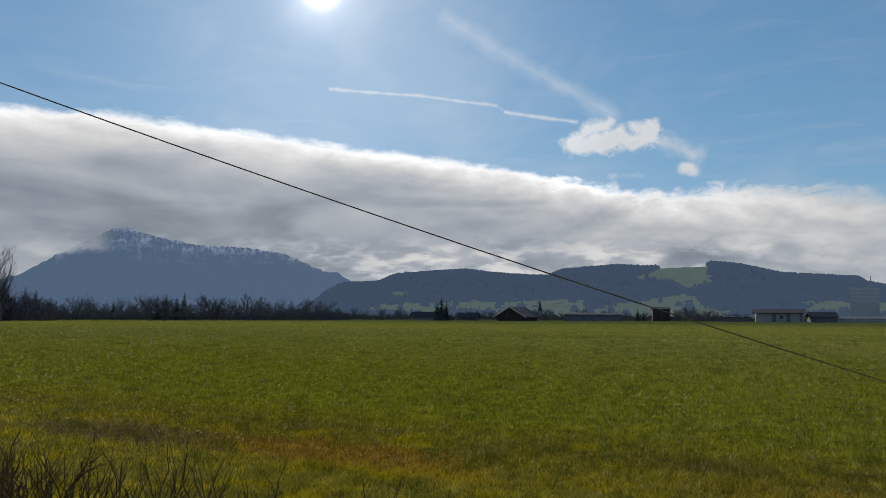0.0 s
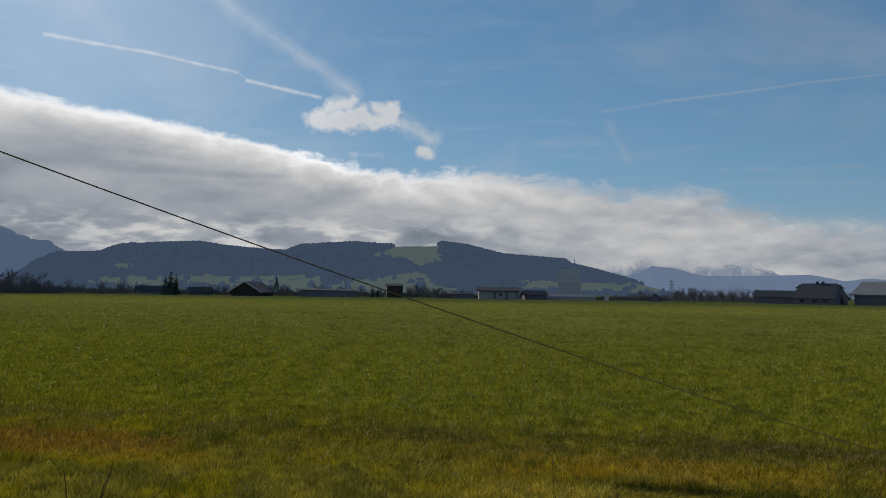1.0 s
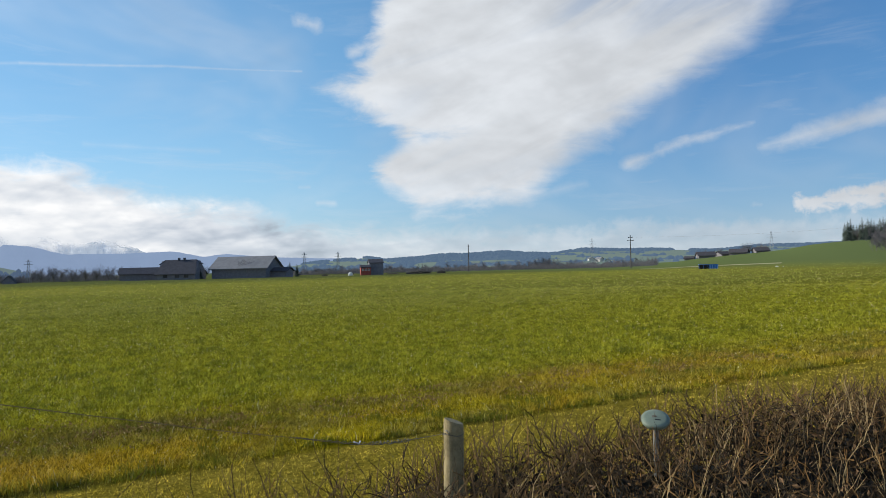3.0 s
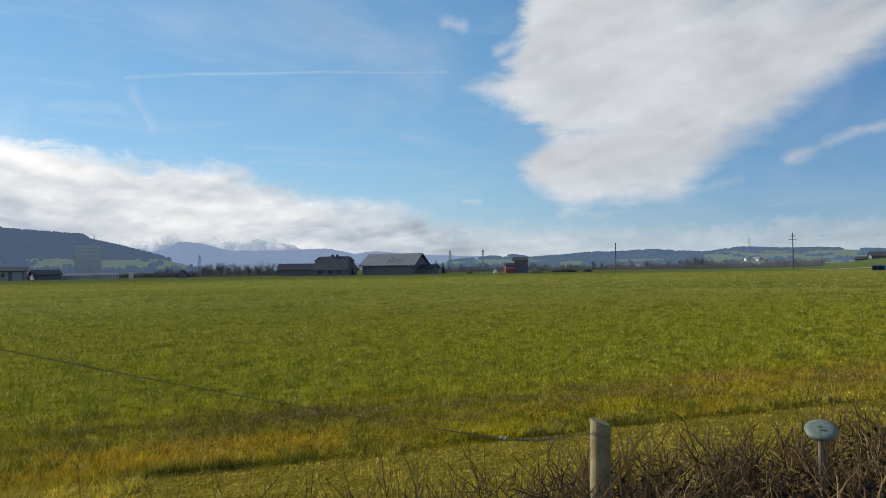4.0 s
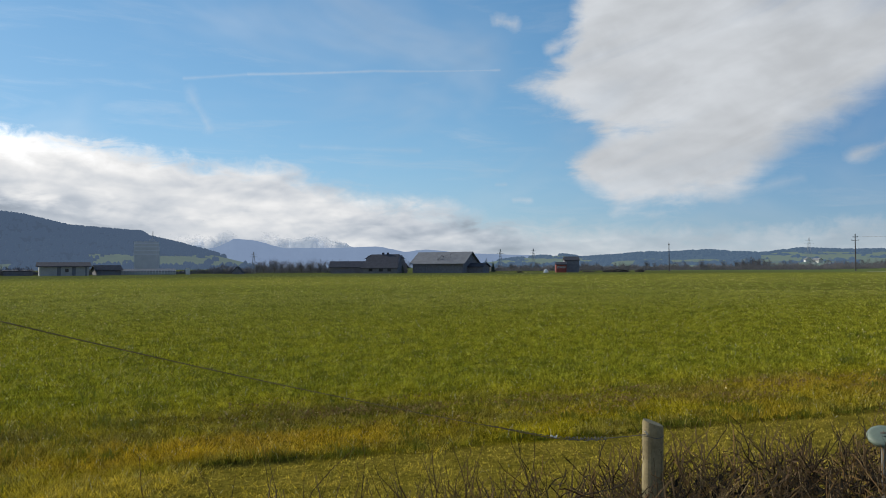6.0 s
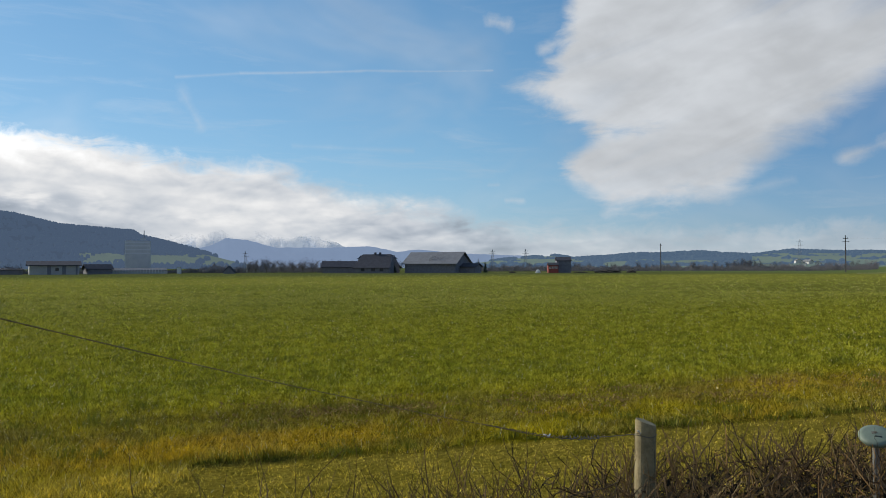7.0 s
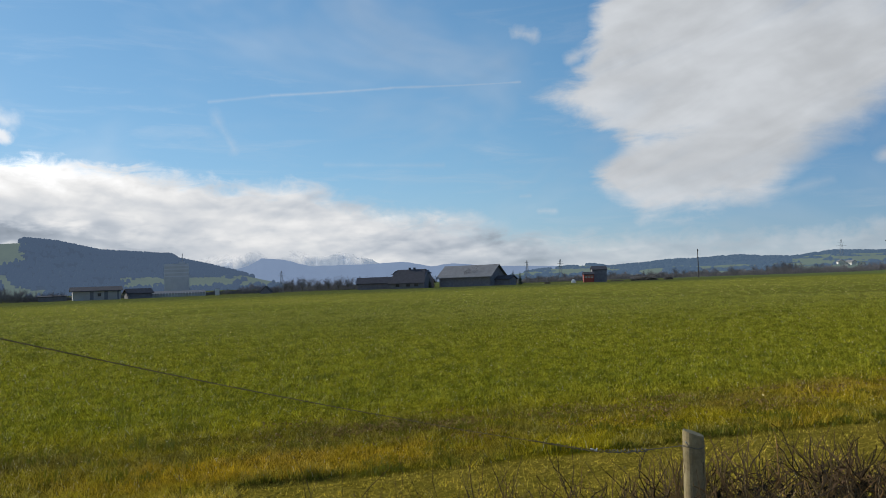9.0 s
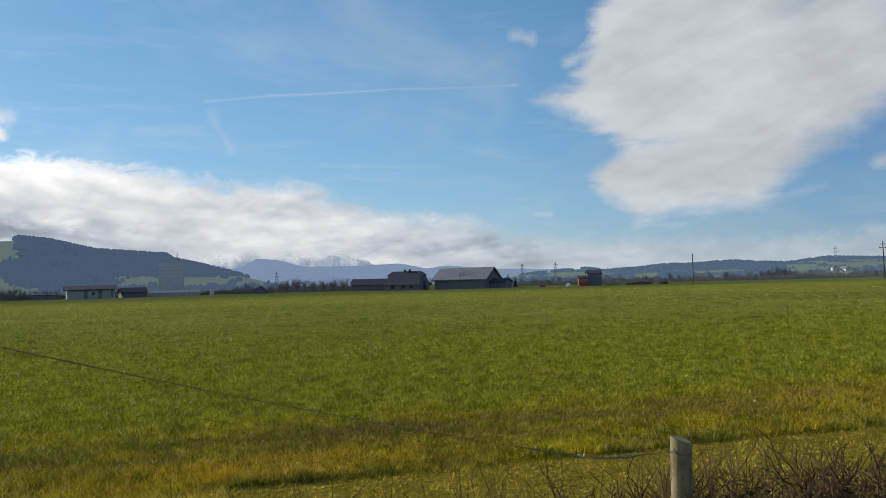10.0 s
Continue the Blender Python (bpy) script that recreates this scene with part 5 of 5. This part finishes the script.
def wire_at(s):
    return HOOK + RUN * s + Vector((0, 0, 0.01845 * s * s))


wire = thing("fence_wire", Matrix.Translation(wire_at(0.05)), "dark wire stretched from a fence post up over the meadow", "wire")
back = Matrix.Translation(-wire_at(0.05))


def wire_part(name, pts, r, mt, label="", sides=6):
    bm = tube(pts, r, sides)
    bmesh.ops.transform(bm, matrix=back, verts=bm.verts)
    return part(name, bm, mt, wire, label)


def hung(s):
    return wire_at(s) + Vector((0, 0, float(np.interp(s, (0, 0.75, 1.08, 1.5, 2.2, 3.2), (0.025, -0.010, -0.017, -0.006, 0.0, 0.0)))))


wire_part("strand", [hung(1.50 + i * 0.12) for i in range(48)], 0.0010, M["wire"])
wire_part("strand", [hung(0.05 + i * 0.06) for i in range(10)], 0.0016, M["tape"], "thin grey wire", 5)
for turn in (0.0, math.pi):
    pts = []
    for i in range(70):
        s = 0.56 + 0.40 * i / 69
        loose = 0.0035 + 0.0035 * abs(math.sin(i * 0.21 + turn))
        pts.append(hung(s) + Vector((0, math.cos(turn + i * 0.5), math.sin(turn + i * 0.5 + 0.8 * math.sin(i * 0.37)))) * loose)
    wire_part("twisted_strand", pts, 0.0020, M["tape"], "pale twisted wire strand", 5)
    pts = []
    for i in range(80):
        s = 0.94 + 0.62 * i / 79
        pts.append(hung(s) + Vector((0, math.cos(turn + i * 0.45), math.sin(turn + i * 0.45))) * 0.0045 * (1.15 - i / 79))
    wire_part("twisted_strand", pts, 0.0015, M["wire"], "dark twisted wire strand", 5)
wire_part("knot", [hung(1.075) + Vector((0.014, 0, 0.006)), hung(1.08) + Vector((0, -0.006, 0.001)), hung(1.09) + Vector((-0.010, 0.004, 0.008))], 0.0026, M["white"], "small white knot")
wire_part("loose_end", [hung(0.05) + Vector((0.0, -0.01, 0.0)), hung(0.08) + Vector((0, -0.015, 0.010)), hung(0.115) + Vector((0, -0.02, 0.018))], 0.003, M["white"], "white loose end")

spot = place(79.6, 4.42)
marker = thing("ground_spike", pose(spot.x, spot.y, 0, 0, 0, -79.6), "grey-green round cap on a thin stake in a hedge", "garden spike")
part("stake", turned(bmesh.new(), [(0.014, -0.2), (0.015, 0.5), (0.0155, 0.91)], 14), M["stake"], marker)
tilt = pose(0, 0, 0.943, 27, 3, 0)
bm = turned(bmesh.new(), [(0.030, -0.045), (0.066, -0.024), (0.0765, -0.010), (0.0785, 0.002), (0.074, 0.010), (0.055, 0.0145), (0.02, 0.016)], 36)
bmesh.ops.transform(bm, matrix=tilt, verts=bm.verts)
for f in bm.faces:
    f.smooth = True
cap = part("cap", bm, M["cap"], marker)
bm = block(bmesh.new(), (0.012, -0.022, 0.0155), (0.030, 0.007, 0.005))
bmesh.ops.transform(bm, matrix=tilt, verts=bm.verts)
part("slot", bm, M["cap_dark"], cap, "dark slot")
bm = block(bmesh.new(), (-0.006, 0.006, 0.0155), (0.026, 0.016, 0.003), 20, 0.001)
bmesh.ops.transform(bm, matrix=tilt, verts=bm.verts)
part("panel", bm, M["tape"], cap, "pale worn panel")


# ---- hedge ----
def along(s, n, z=0.0):
    """A place s metres along the fence from the post, n metres from the lane's line."""
    p = POST + FENCE * s + ACROSS * (n - ACROSS.dot(POST))
    return Vector((p.x, p.y, z))


def stem(rng, base, way, length, r, out, bend=0.35, twigs=3, n=4, side=(0.12, 0.3), taper=0.84):
    p, d = Vector(base), Vector(way).normalized()
    for i in range(n):
        q = p + d * (length / n)
        out.append((*p, *q, r, r * taper))
        r *= taper
        p = q
        d = (d + Vector((rng.uniform(-1, 1), rng.uniform(-1, 1), rng.uniform(-0.5, 0.9))) * bend).normalized()
        if i and rng.random() < twigs / 3:
            e = (d + Vector((rng.uniform(-1, 1), rng.uniform(-1, 1), rng.uniform(0.0, 1.0)))).normalized()
            k = length * rng.uniform(*side)
            m = p + e * k * 0.5
            f = (e + Vector((rng.uniform(-1, 1), rng.uniform(-1, 1), rng.uniform(-0.3, 0.8))) * 0.4).normalized()
            out.append((*p, *m, r * 0.7, r * 0.55))
            out.append((*m, *(m + f * k * 0.5), r * 0.55, r * 0.35))


rng = random.Random(5)
thin_part, dense, dark = [], [], []
# loose upright stems along the wire
s = -9.5
while s < 0.1:
    crowd = 1.0 if -7.4 < s < -5.1 or s > -1.9 else 0.40
    tall = 0.80 if s < -4.0 else (0.66 if s < -2.2 else 0.80)
    if rng.random() < crowd:
        c = along(s, rng.uniform(2.75, 3.15))
        for _ in range(rng.randint(8, 13)):
            a = rng.uniform(0, 6.28)
            k = rng.uniform(0.1, 0.6)
            stem(rng, c + Vector((rng.uniform(-0.08, 0.08), rng.uniform(-0.08, 0.08), 0)), (math.cos(a) * k, math.sin(a) * k, 1.0),
                 tall * rng.uniform(0.75, 1.18), rng.uniform(0.0052, 0.0082) * (1.35 if s < -4.0 else 1.0), thin_part, 0.36, 2.9, 8, (0.06, 0.30), 0.89)
    s += rng.uniform(0.10, 0.22) * (0.40 if s > -1.9 else 1.0)
# thick tangle on the other side of the post
def bank_height(s, n):
    rise = max(0.0, math.sin(min(1.0, max(0.0, (n - 0.6) / 1.5)) * 1.57))
    fall = min(1.0, max(0.0, (4.05 - n) / 0.7))
    behind = min(1.0, max(0.0, (n - 2.2) / 0.45))
    swell = 0.64 + 0.07 * behind - 0.05 * min(1.0, max(0.0, s - 2.8) / 2.0) + 0.09 * math.exp(-((s - 1.3) / 1.6) ** 2) + 0.06 * math.sin(s * 1.7 + n) + 0.05 * math.sin(s * 4.3 + 1.7 * n)
    return swell * rise * fall ** 0.5 * min(1.0, max(0.0, (s + 2.4) / 1.9))



for _ in range(12000):
    s, n = rng.uniform(-2.2, 9.2), rng.uniform(0.7, 3.9)
    h = bank_height(s, n)
    a = rng.uniform(0, 6.28)
    k = rng.uniform(0.2, 1.5)
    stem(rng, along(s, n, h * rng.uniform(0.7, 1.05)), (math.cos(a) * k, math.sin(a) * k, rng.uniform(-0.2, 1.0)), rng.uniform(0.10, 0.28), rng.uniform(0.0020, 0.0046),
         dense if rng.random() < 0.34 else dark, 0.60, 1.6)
for _ in range(2600):
    s, n = rng.uniform(-2.2, 9.2), rng.uniform(1.3, 3.9)
    a = rng.uniform(0, 6.28)
    k = rng.uniform(0.1, 0.7)
    stem(rng, along(s, n, bank_height(s, n) * 0.65), (math.cos(a) * k, math.sin(a) * k, 1.0), rng.uniform(0.12, 0.28), rng.uniform(0.0022, 0.0042),
         dense if rng.random() < 0.50 else dark, 0.55, 3.0)
sprigs, straw = [], []
for _ in range(210):
    s, n = rng.uniform(-0.2, 9.2), rng.uniform(2.7, 3.75)
    a = rng.uniform(0, 6.28)
    for _ in range(rng.randint(2, 4)):
        k = rng.uniform(0.1, 0.7)
        stem(rng, along(s, n, bank_height(s, n) * 0.75), (math.cos(a) * k, math.sin(a) * k, 1.0), rng.uniform(0.24, 0.46), rng.uniform(0.003, 0.005), sprigs, 0.52, 3.0, 6, (0.10, 0.32), 0.88)
        a += rng.uniform(1.0, 3.0)
for _ in range(1500):
    s, n = rng.triangular(-1.6, 9.2, 6.0), rng.uniform(0.8, 3.3)
    a = rng.uniform(0, 6.28)
    k = rng.uniform(0.1, 0.9)
    stem(rng, along(s, n, bank_height(s, n) * rng.uniform(0.7, 0.95)), (math.cos(a) * k, math.sin(a) * k, 1.0), rng.uniform(0.14, 0.32), rng.uniform(0.0018, 0.0034), straw, 0.42, 1.8)
hedge = thing("hedge", Matrix.Translation(along(4.0, 2.2)), "leafless brown hedge, thick and tangled beyond the fence post", "hedge")
shift = np.array([*along(4.0, 2.2)] * 2 + [0, 0])
tagged(sticks("upright_growth", np.array(thin_part) - shift, [M["stem"]], hedge, 4), kind="stuff")
tagged(sticks("tangle", np.array(dense) - shift, [M["hedge"]], hedge), "reddish brown bare twigs", kind="stuff")
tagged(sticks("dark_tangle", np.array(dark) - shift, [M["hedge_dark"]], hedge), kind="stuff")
tagged(sticks("upper_growth", np.array(sprigs) - shift, [M["stem"]], hedge, 4), "branched sprigs above the tangle", kind="stuff")
tagged(sticks("dry_growth", np.array(straw) - shift, [M["straw"]], hedge), "pale dry stalks", kind="stuff")
pts, shoots = [], []
# near-black flakes stand in for the shade between the twigs
gloom = []
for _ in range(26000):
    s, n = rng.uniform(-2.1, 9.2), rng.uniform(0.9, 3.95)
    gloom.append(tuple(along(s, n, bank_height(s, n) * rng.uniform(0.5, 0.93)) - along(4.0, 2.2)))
tagged(flakes("caught_litter", gloom, 0.026, [M["litter"]], hedge, 13), "near-black flakes standing for shade between the twigs", kind="stuff")
for _ in range(7000):
    s, n = rng.uniform(-0.3, 11.0), rng.uniform(1.0, 3.1)
    pts.append(along(s, n, bank_height(s, n) * rng.uniform(0.75, 1.12)) - along(4.0, 2.2))
for _ in range(500):
    s = rng.choice((rng.uniform(-9, 0), rng.uniform(0, 10)))
    shoots.append(along(s, rng.uniform(2.2, 3.1), rng.uniform(0.12, 0.55)) - along(4.0, 2.2))
tagged(flakes("dead_foliage", [tuple(p) for p in pts], 0.018, [M["leaf"]], hedge, 3), "curled brown dead leaves", kind="stuff")
tagged(flakes("green_growth", [tuple(p) for p in shoots], 0.016, [M["green_leaf"]], hedge, 4), kind="stuff")
# litter bank beneath the hedge, near black for the shade in its gaps
vs, fs = [], []
ns, nn = 90, 14
for i in range(ns):
    for j in range(nn):
        s, n = -2.3 + 13.7 * i / (ns - 1), 0.6 + 3.4 * j / (nn - 1)
        h = bank_height(s, n) * 0.60
        p = along(s, n, h * (1 + 0.15 * noise.fractal(Vector((s * 2.0, n * 2.0, 3.0)), 0.8, 2.0, 4)) - 0.02)
        vs.append(p)
for i in range(ns - 1):
    for j in range(nn - 1):
        fs.append((i * nn + j, (i + 1) * nn + j, (i + 1) * nn + j + 1, i * nn + j + 1))
tagged(mesh_object("litter_bank", vs, fs, [M["litter"]], smooth=True), "leaf litter bank beneath the hedge, near black for shade", "leaf litter", kind="structure")

# tree beside the lane, whose twigs reach into the upper view
root = place(111.0, 4.4)
lane_tree = thing("lane_tree", pose(root.x, root.y, 0), "leafless tree beside the lane with overhanging twigs", "tree")
rng = random.Random(9)
limbs, twigs_out = [], []
trunk_pts = [(0, 0, -0.2), (0.05, 0.02, 1.2), (0.02, 0.06, 2.4), (-0.03, 0.1, 3.4), (0.0, 0.1, 4.6)]
for (p, q), r in zip(zip(trunk_pts, trunk_pts[1:]), (0.10, 0.085, 0.07, 0.05)):
    limbs.append((*p, *q, r, r * 0.85))
tip = heading(101.5, 16.9) * 4.3 + Vector((0, 0, 1.8)) - root
mid = Vector((0.0, 0.08, 2.7)).lerp(tip, 0.55) + Vector((0, 0, 0.12))
limbs += [(0.0, 0.08, 2.7, *mid, 0.022, 0.013), (*mid, *tip, 0.013, 0.007)]
for bends in (((99.2, 16.45), (97.2, 16.30), (95.9, 16.45), (95.1, 16.75)), ((99.4, 15.9), (98.2, 15.45), (97.4, 15.0), (96.8, 14.65))):
    last, r = tip, 0.0042
    for k, bend in enumerate(bends):
        e = heading(*bend) * 4.3 + Vector((0, 0, 1.8)) - root
        twigs_out.append((*last, *e, r, r * 0.8))
        q = e + Vector((rng.uniform(-0.02, 0.02), rng.uniform(0.02, 0.05), rng.uniform(-0.03, 0.03)))
        twigs_out.append((*e, *q, r * 0.6, r * 0.4))
        last, r = e, r * 0.8
more = []
for k in range(9):
    a = rng.uniform(radians(-60), radians(120))
    grow(rng, (0, 0.08, rng.uniform(2.8, 4.4)), (math.cos(a) * 0.8, -abs(math.sin(a)) - 0.2, 0.7), rng.uniform(0.9, 1.5), 0.022, 2, more, 0.5, 0.15)
sticks("trunk", limbs, [M["bark"]], lane_tree, 8)
sticks("crown", twigs_out + [x[:8] for x in more], [M["bark"]], lane_tree, 4)


# ---- grass ----
def wave(x, y, seed, size):
    """Soft random field between 0 and 1."""
    r = np.random.RandomState(seed)
    v = 0
    for _ in range(10):
        a, k, ph = r.uniform(0, 6.28), r.uniform(0.5, 1.8) / size, r.uniform(0, 6.28)
        v = v + np.sin((x * np.cos(a) + y * np.sin(a)) * k * 6.28 + ph)
    return np.clip(0.5 + v / 9.0, 0, 1)


def blades(name, count, near, far, low, high, width, n_from, n_to, seed, label, bent=0.5, plain=False, clump=5, spill=0.0, s_from=-400.0, mt="grass", strip=False):
    """Blades of grass, denser near the lane; plain ones are a single leaning triangle."""
    r = np.random.RandomState(seed)
    d = np.exp(r.uniform(np.log(near), np.log(far), count))
    a = np.radians(r.uniform(-37, 106, count))
    x, y = d * np.sin(a), d * np.cos(a)
    if strip:
        s = 6.0 * (np.exp(r.uniform(0, np.log(8.5), count)) - 1) + s_from
        n = n_from + (n_to - n_from) * r.uniform(0, 1, count) ** 1.5 + 0.05 * np.sin(s * 2.7) + 0.04 * np.sin(s * 7.9)
        x, y = FENCE.x * s + ACROSS.x * n, FENCE.y * s + ACROSS.y * n
        d = np.hypot(x, y)
    d_all, group = d, r.randint(0, count // clump, count)
    reach = 0.028 * (clump / 5) ** 0.35 * (np.maximum(d, 7) / 7) ** 0.7
    x, y = x[group] + r.normal(size=count) * reach[group], y[group] + r.normal(size=count) * reach[group]
    d = d[group]
    n, s = x * ACROSS.x + y * ACROSS.y, x * FENCE.x + y * FENCE.y
    low_edge = n_from + 0.12 * np.sin(x * 3.1) + 0.1 * np.sin(y * 7.3) - spill * np.clip((-0.3 - s + 0.5 * np.sin(n * 2.0)) / 1.5, 0, 1)
    keep = (n > low_edge) & (n < n_to) & (s > s_from) & ((n > 3.85) | (s < 0.6))
    if strip:
        keep = wave(s, 0 * s, seed, 2.2) + r.uniform(-0.12, 0.12, count) > 0.42
    x, y, d, n = x[keep], y[keep], d[keep], n[keep]
    count = len(x)
    tuft = wave(x, y, seed + 5, 0.9) * 0.4 + wave(x, y, seed + 7, 0.3) * 0.35 + wave(x, y, seed + 9, 4.0) * 0.25
    h = r.uniform(0.5, 1.4, len(d_all))[group[keep]] * (low + (high - low) * r.uniform(0, 1, count) ** 1.3) * (0.62 + 0.75 * tuft ** 1.2)
    w = width * (np.maximum(d, 7) / 7) ** 0.7 * r.uniform(0.7, 1.3, count)
    h = h * (np.maximum(d, 20) / 20) ** 0.12
    ang, lean = r.uniform(0, 6.28, count), r.uniform(0.15, bent, count) * h
    la = r.uniform(0, 6.28, count)
    z = land_height(x, y)
    sx, sy = np.cos(ang) * w * 0.5, np.sin(ang) * w * 0.5
    lx, ly = np.cos(la) * lean, np.sin(la) * lean
    v = np.stack([np.stack([x - sx, y - sy, z - 0.01], 1), np.stack([x + sx, y + sy, z - 0.01], 1),
                  np.stack([x + sx * 0.8 + lx * 0.35, y + sy * 0.8 + ly * 0.35, z + h * 0.6], 1),
                  np.stack([x - sx * 0.8 + lx * 0.35, y - sy * 0.8 + ly * 0.35, z + h * 0.6], 1),
                  np.stack([x + lx, y + ly, z + h * 0.9], 1)], 1).reshape(-1, 3)
    me = bpy.data.meshes.new(name)
    if plain:
        v = v.reshape(-1, 5, 3)[:, [0, 1, 4]]
        corners, starts, size = np.arange(count * 3), np.arange(count) * 3, 3
    else:
        i = np.arange(count)[:, None] * 5
        corners, size = np.concatenate([i, i + 1, i + 2, i + 3, i + 3, i + 2, i + 4], 1).ravel(), 5
        starts = np.stack([np.arange(count) * 7, np.arange(count) * 7 + 4], 1).ravel()
    me.vertices.add(count * size)
    me.vertices.foreach_set("co", v.ravel())
    me.loops.add(len(corners))
    me.loops.foreach_set("vertex_index", corners.astype(np.int32))
    me.polygons.add(len(starts))
    me.polygons.foreach_set("loop_start", starts.astype(np.int32))
    me.materials.append(M[mt])
    me.update(calc_edges=True)
    me.validate()
    ob = new(name, me)
    return tagged(ob, label, "grass", kind="stuff")


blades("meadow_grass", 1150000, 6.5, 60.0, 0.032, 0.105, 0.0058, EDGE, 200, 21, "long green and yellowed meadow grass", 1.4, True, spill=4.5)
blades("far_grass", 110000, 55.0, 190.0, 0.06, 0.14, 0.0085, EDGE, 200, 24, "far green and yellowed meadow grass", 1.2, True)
blades("edge_grass", 13000, 6.0, 40.0, 0.06, 0.13, 0.0055, EDGE, EDGE + 0.5, 22, "tall dry grass along the mown strip", 1.1, clump=12, s_from=-0.4, strip=True)
# dark tufts put the uncut edge's shadow line into colour
blades("edge_tufts", 5500, 6.0, 40.0, 0.035, 0.085, 0.0060, EDGE - 0.06, EDGE + 0.12, 27, "dark green grass for the shaded foot of the uncut edge", 1.0, clump=40, s_from=-0.4, mt="rank", strip=True)
blades("rank_grass", 52000, 7.0, 60.0, 0.06, 0.125, 0.0065, EDGE + 0.1, 200, 26, "scattered tufts of dark rank grass", 0.9, clump=45, spill=3.0, mt="rank")
blades("mown_grass", 330000, 5.0, 34.0, 0.014, 0.042, 0.0060, 2.4, EDGE, 23, "short mossy mown grass strip", 1.5, True)
clods = []
for _ in range(700):
    q = Vector((-4.7, 11.4, 0)) + FENCE * rng.gauss(0, 1.1) + ACROSS * rng.gauss(0, 0.36)
    clods.append((q.x, q.y, rng.uniform(0.01, 0.07)))
tagged(flakes("dead_leaf_litter", clods, 0.030, [M["pale_leaf"]], None, 8), "brown dead leaves on a bare patch", "leaf litter", kind="stuff")
worn = []
for _ in range(70):
    c = FENCE * rng.uniform(0.5, 13.0) + ACROSS * (9.1 + rng.gauss(0, 0.45))
    for _ in range(rng.randint(15, 60)):
        q = c + FENCE * rng.gauss(0, 0.22) + ACROSS * rng.gauss(0, 0.10)
        worn.append((q.x, q.y, rng.uniform(0.02, 0.075)))
tagged(flakes("dead_grass_litter", worn, 0.020, [M["pale_leaf"]], None, 18), "brown dead grass lying in worn places", "dead grass", kind="stuff")
# pale flakes scattered over the meadow in place of glints on the grass
r = np.random.RandomState(31)
d = np.exp(r.uniform(np.log(7.5), np.log(110), 16000))
a = np.radians(r.uniform(-37, 106, 16000))
x, y = d * np.sin(a), d * np.cos(a)
ok = x * ACROSS.x + y * ACROSS.y > EDGE
spots = np.stack([x[ok], y[ok], land_height(x[ok], y[ok]) + r.uniform(0.05, 0.12, ok.sum())], 1)
size = np.where(r.uniform(0, 1, ok.sum()) < 0.07, 0.0150, 0.0088) * (np.maximum(d[ok], 8) / 8) ** 0.75 * np.interp(np.degrees(a[ok]), (-20, 30), (1.7, 0.85))
tagged(flakes("meadow_blossom", spots, size[:, None], [M["blossom"]], None, 6), "tiny pale flakes standing for glints on the meadow grass", "blossom", kind="stuff")
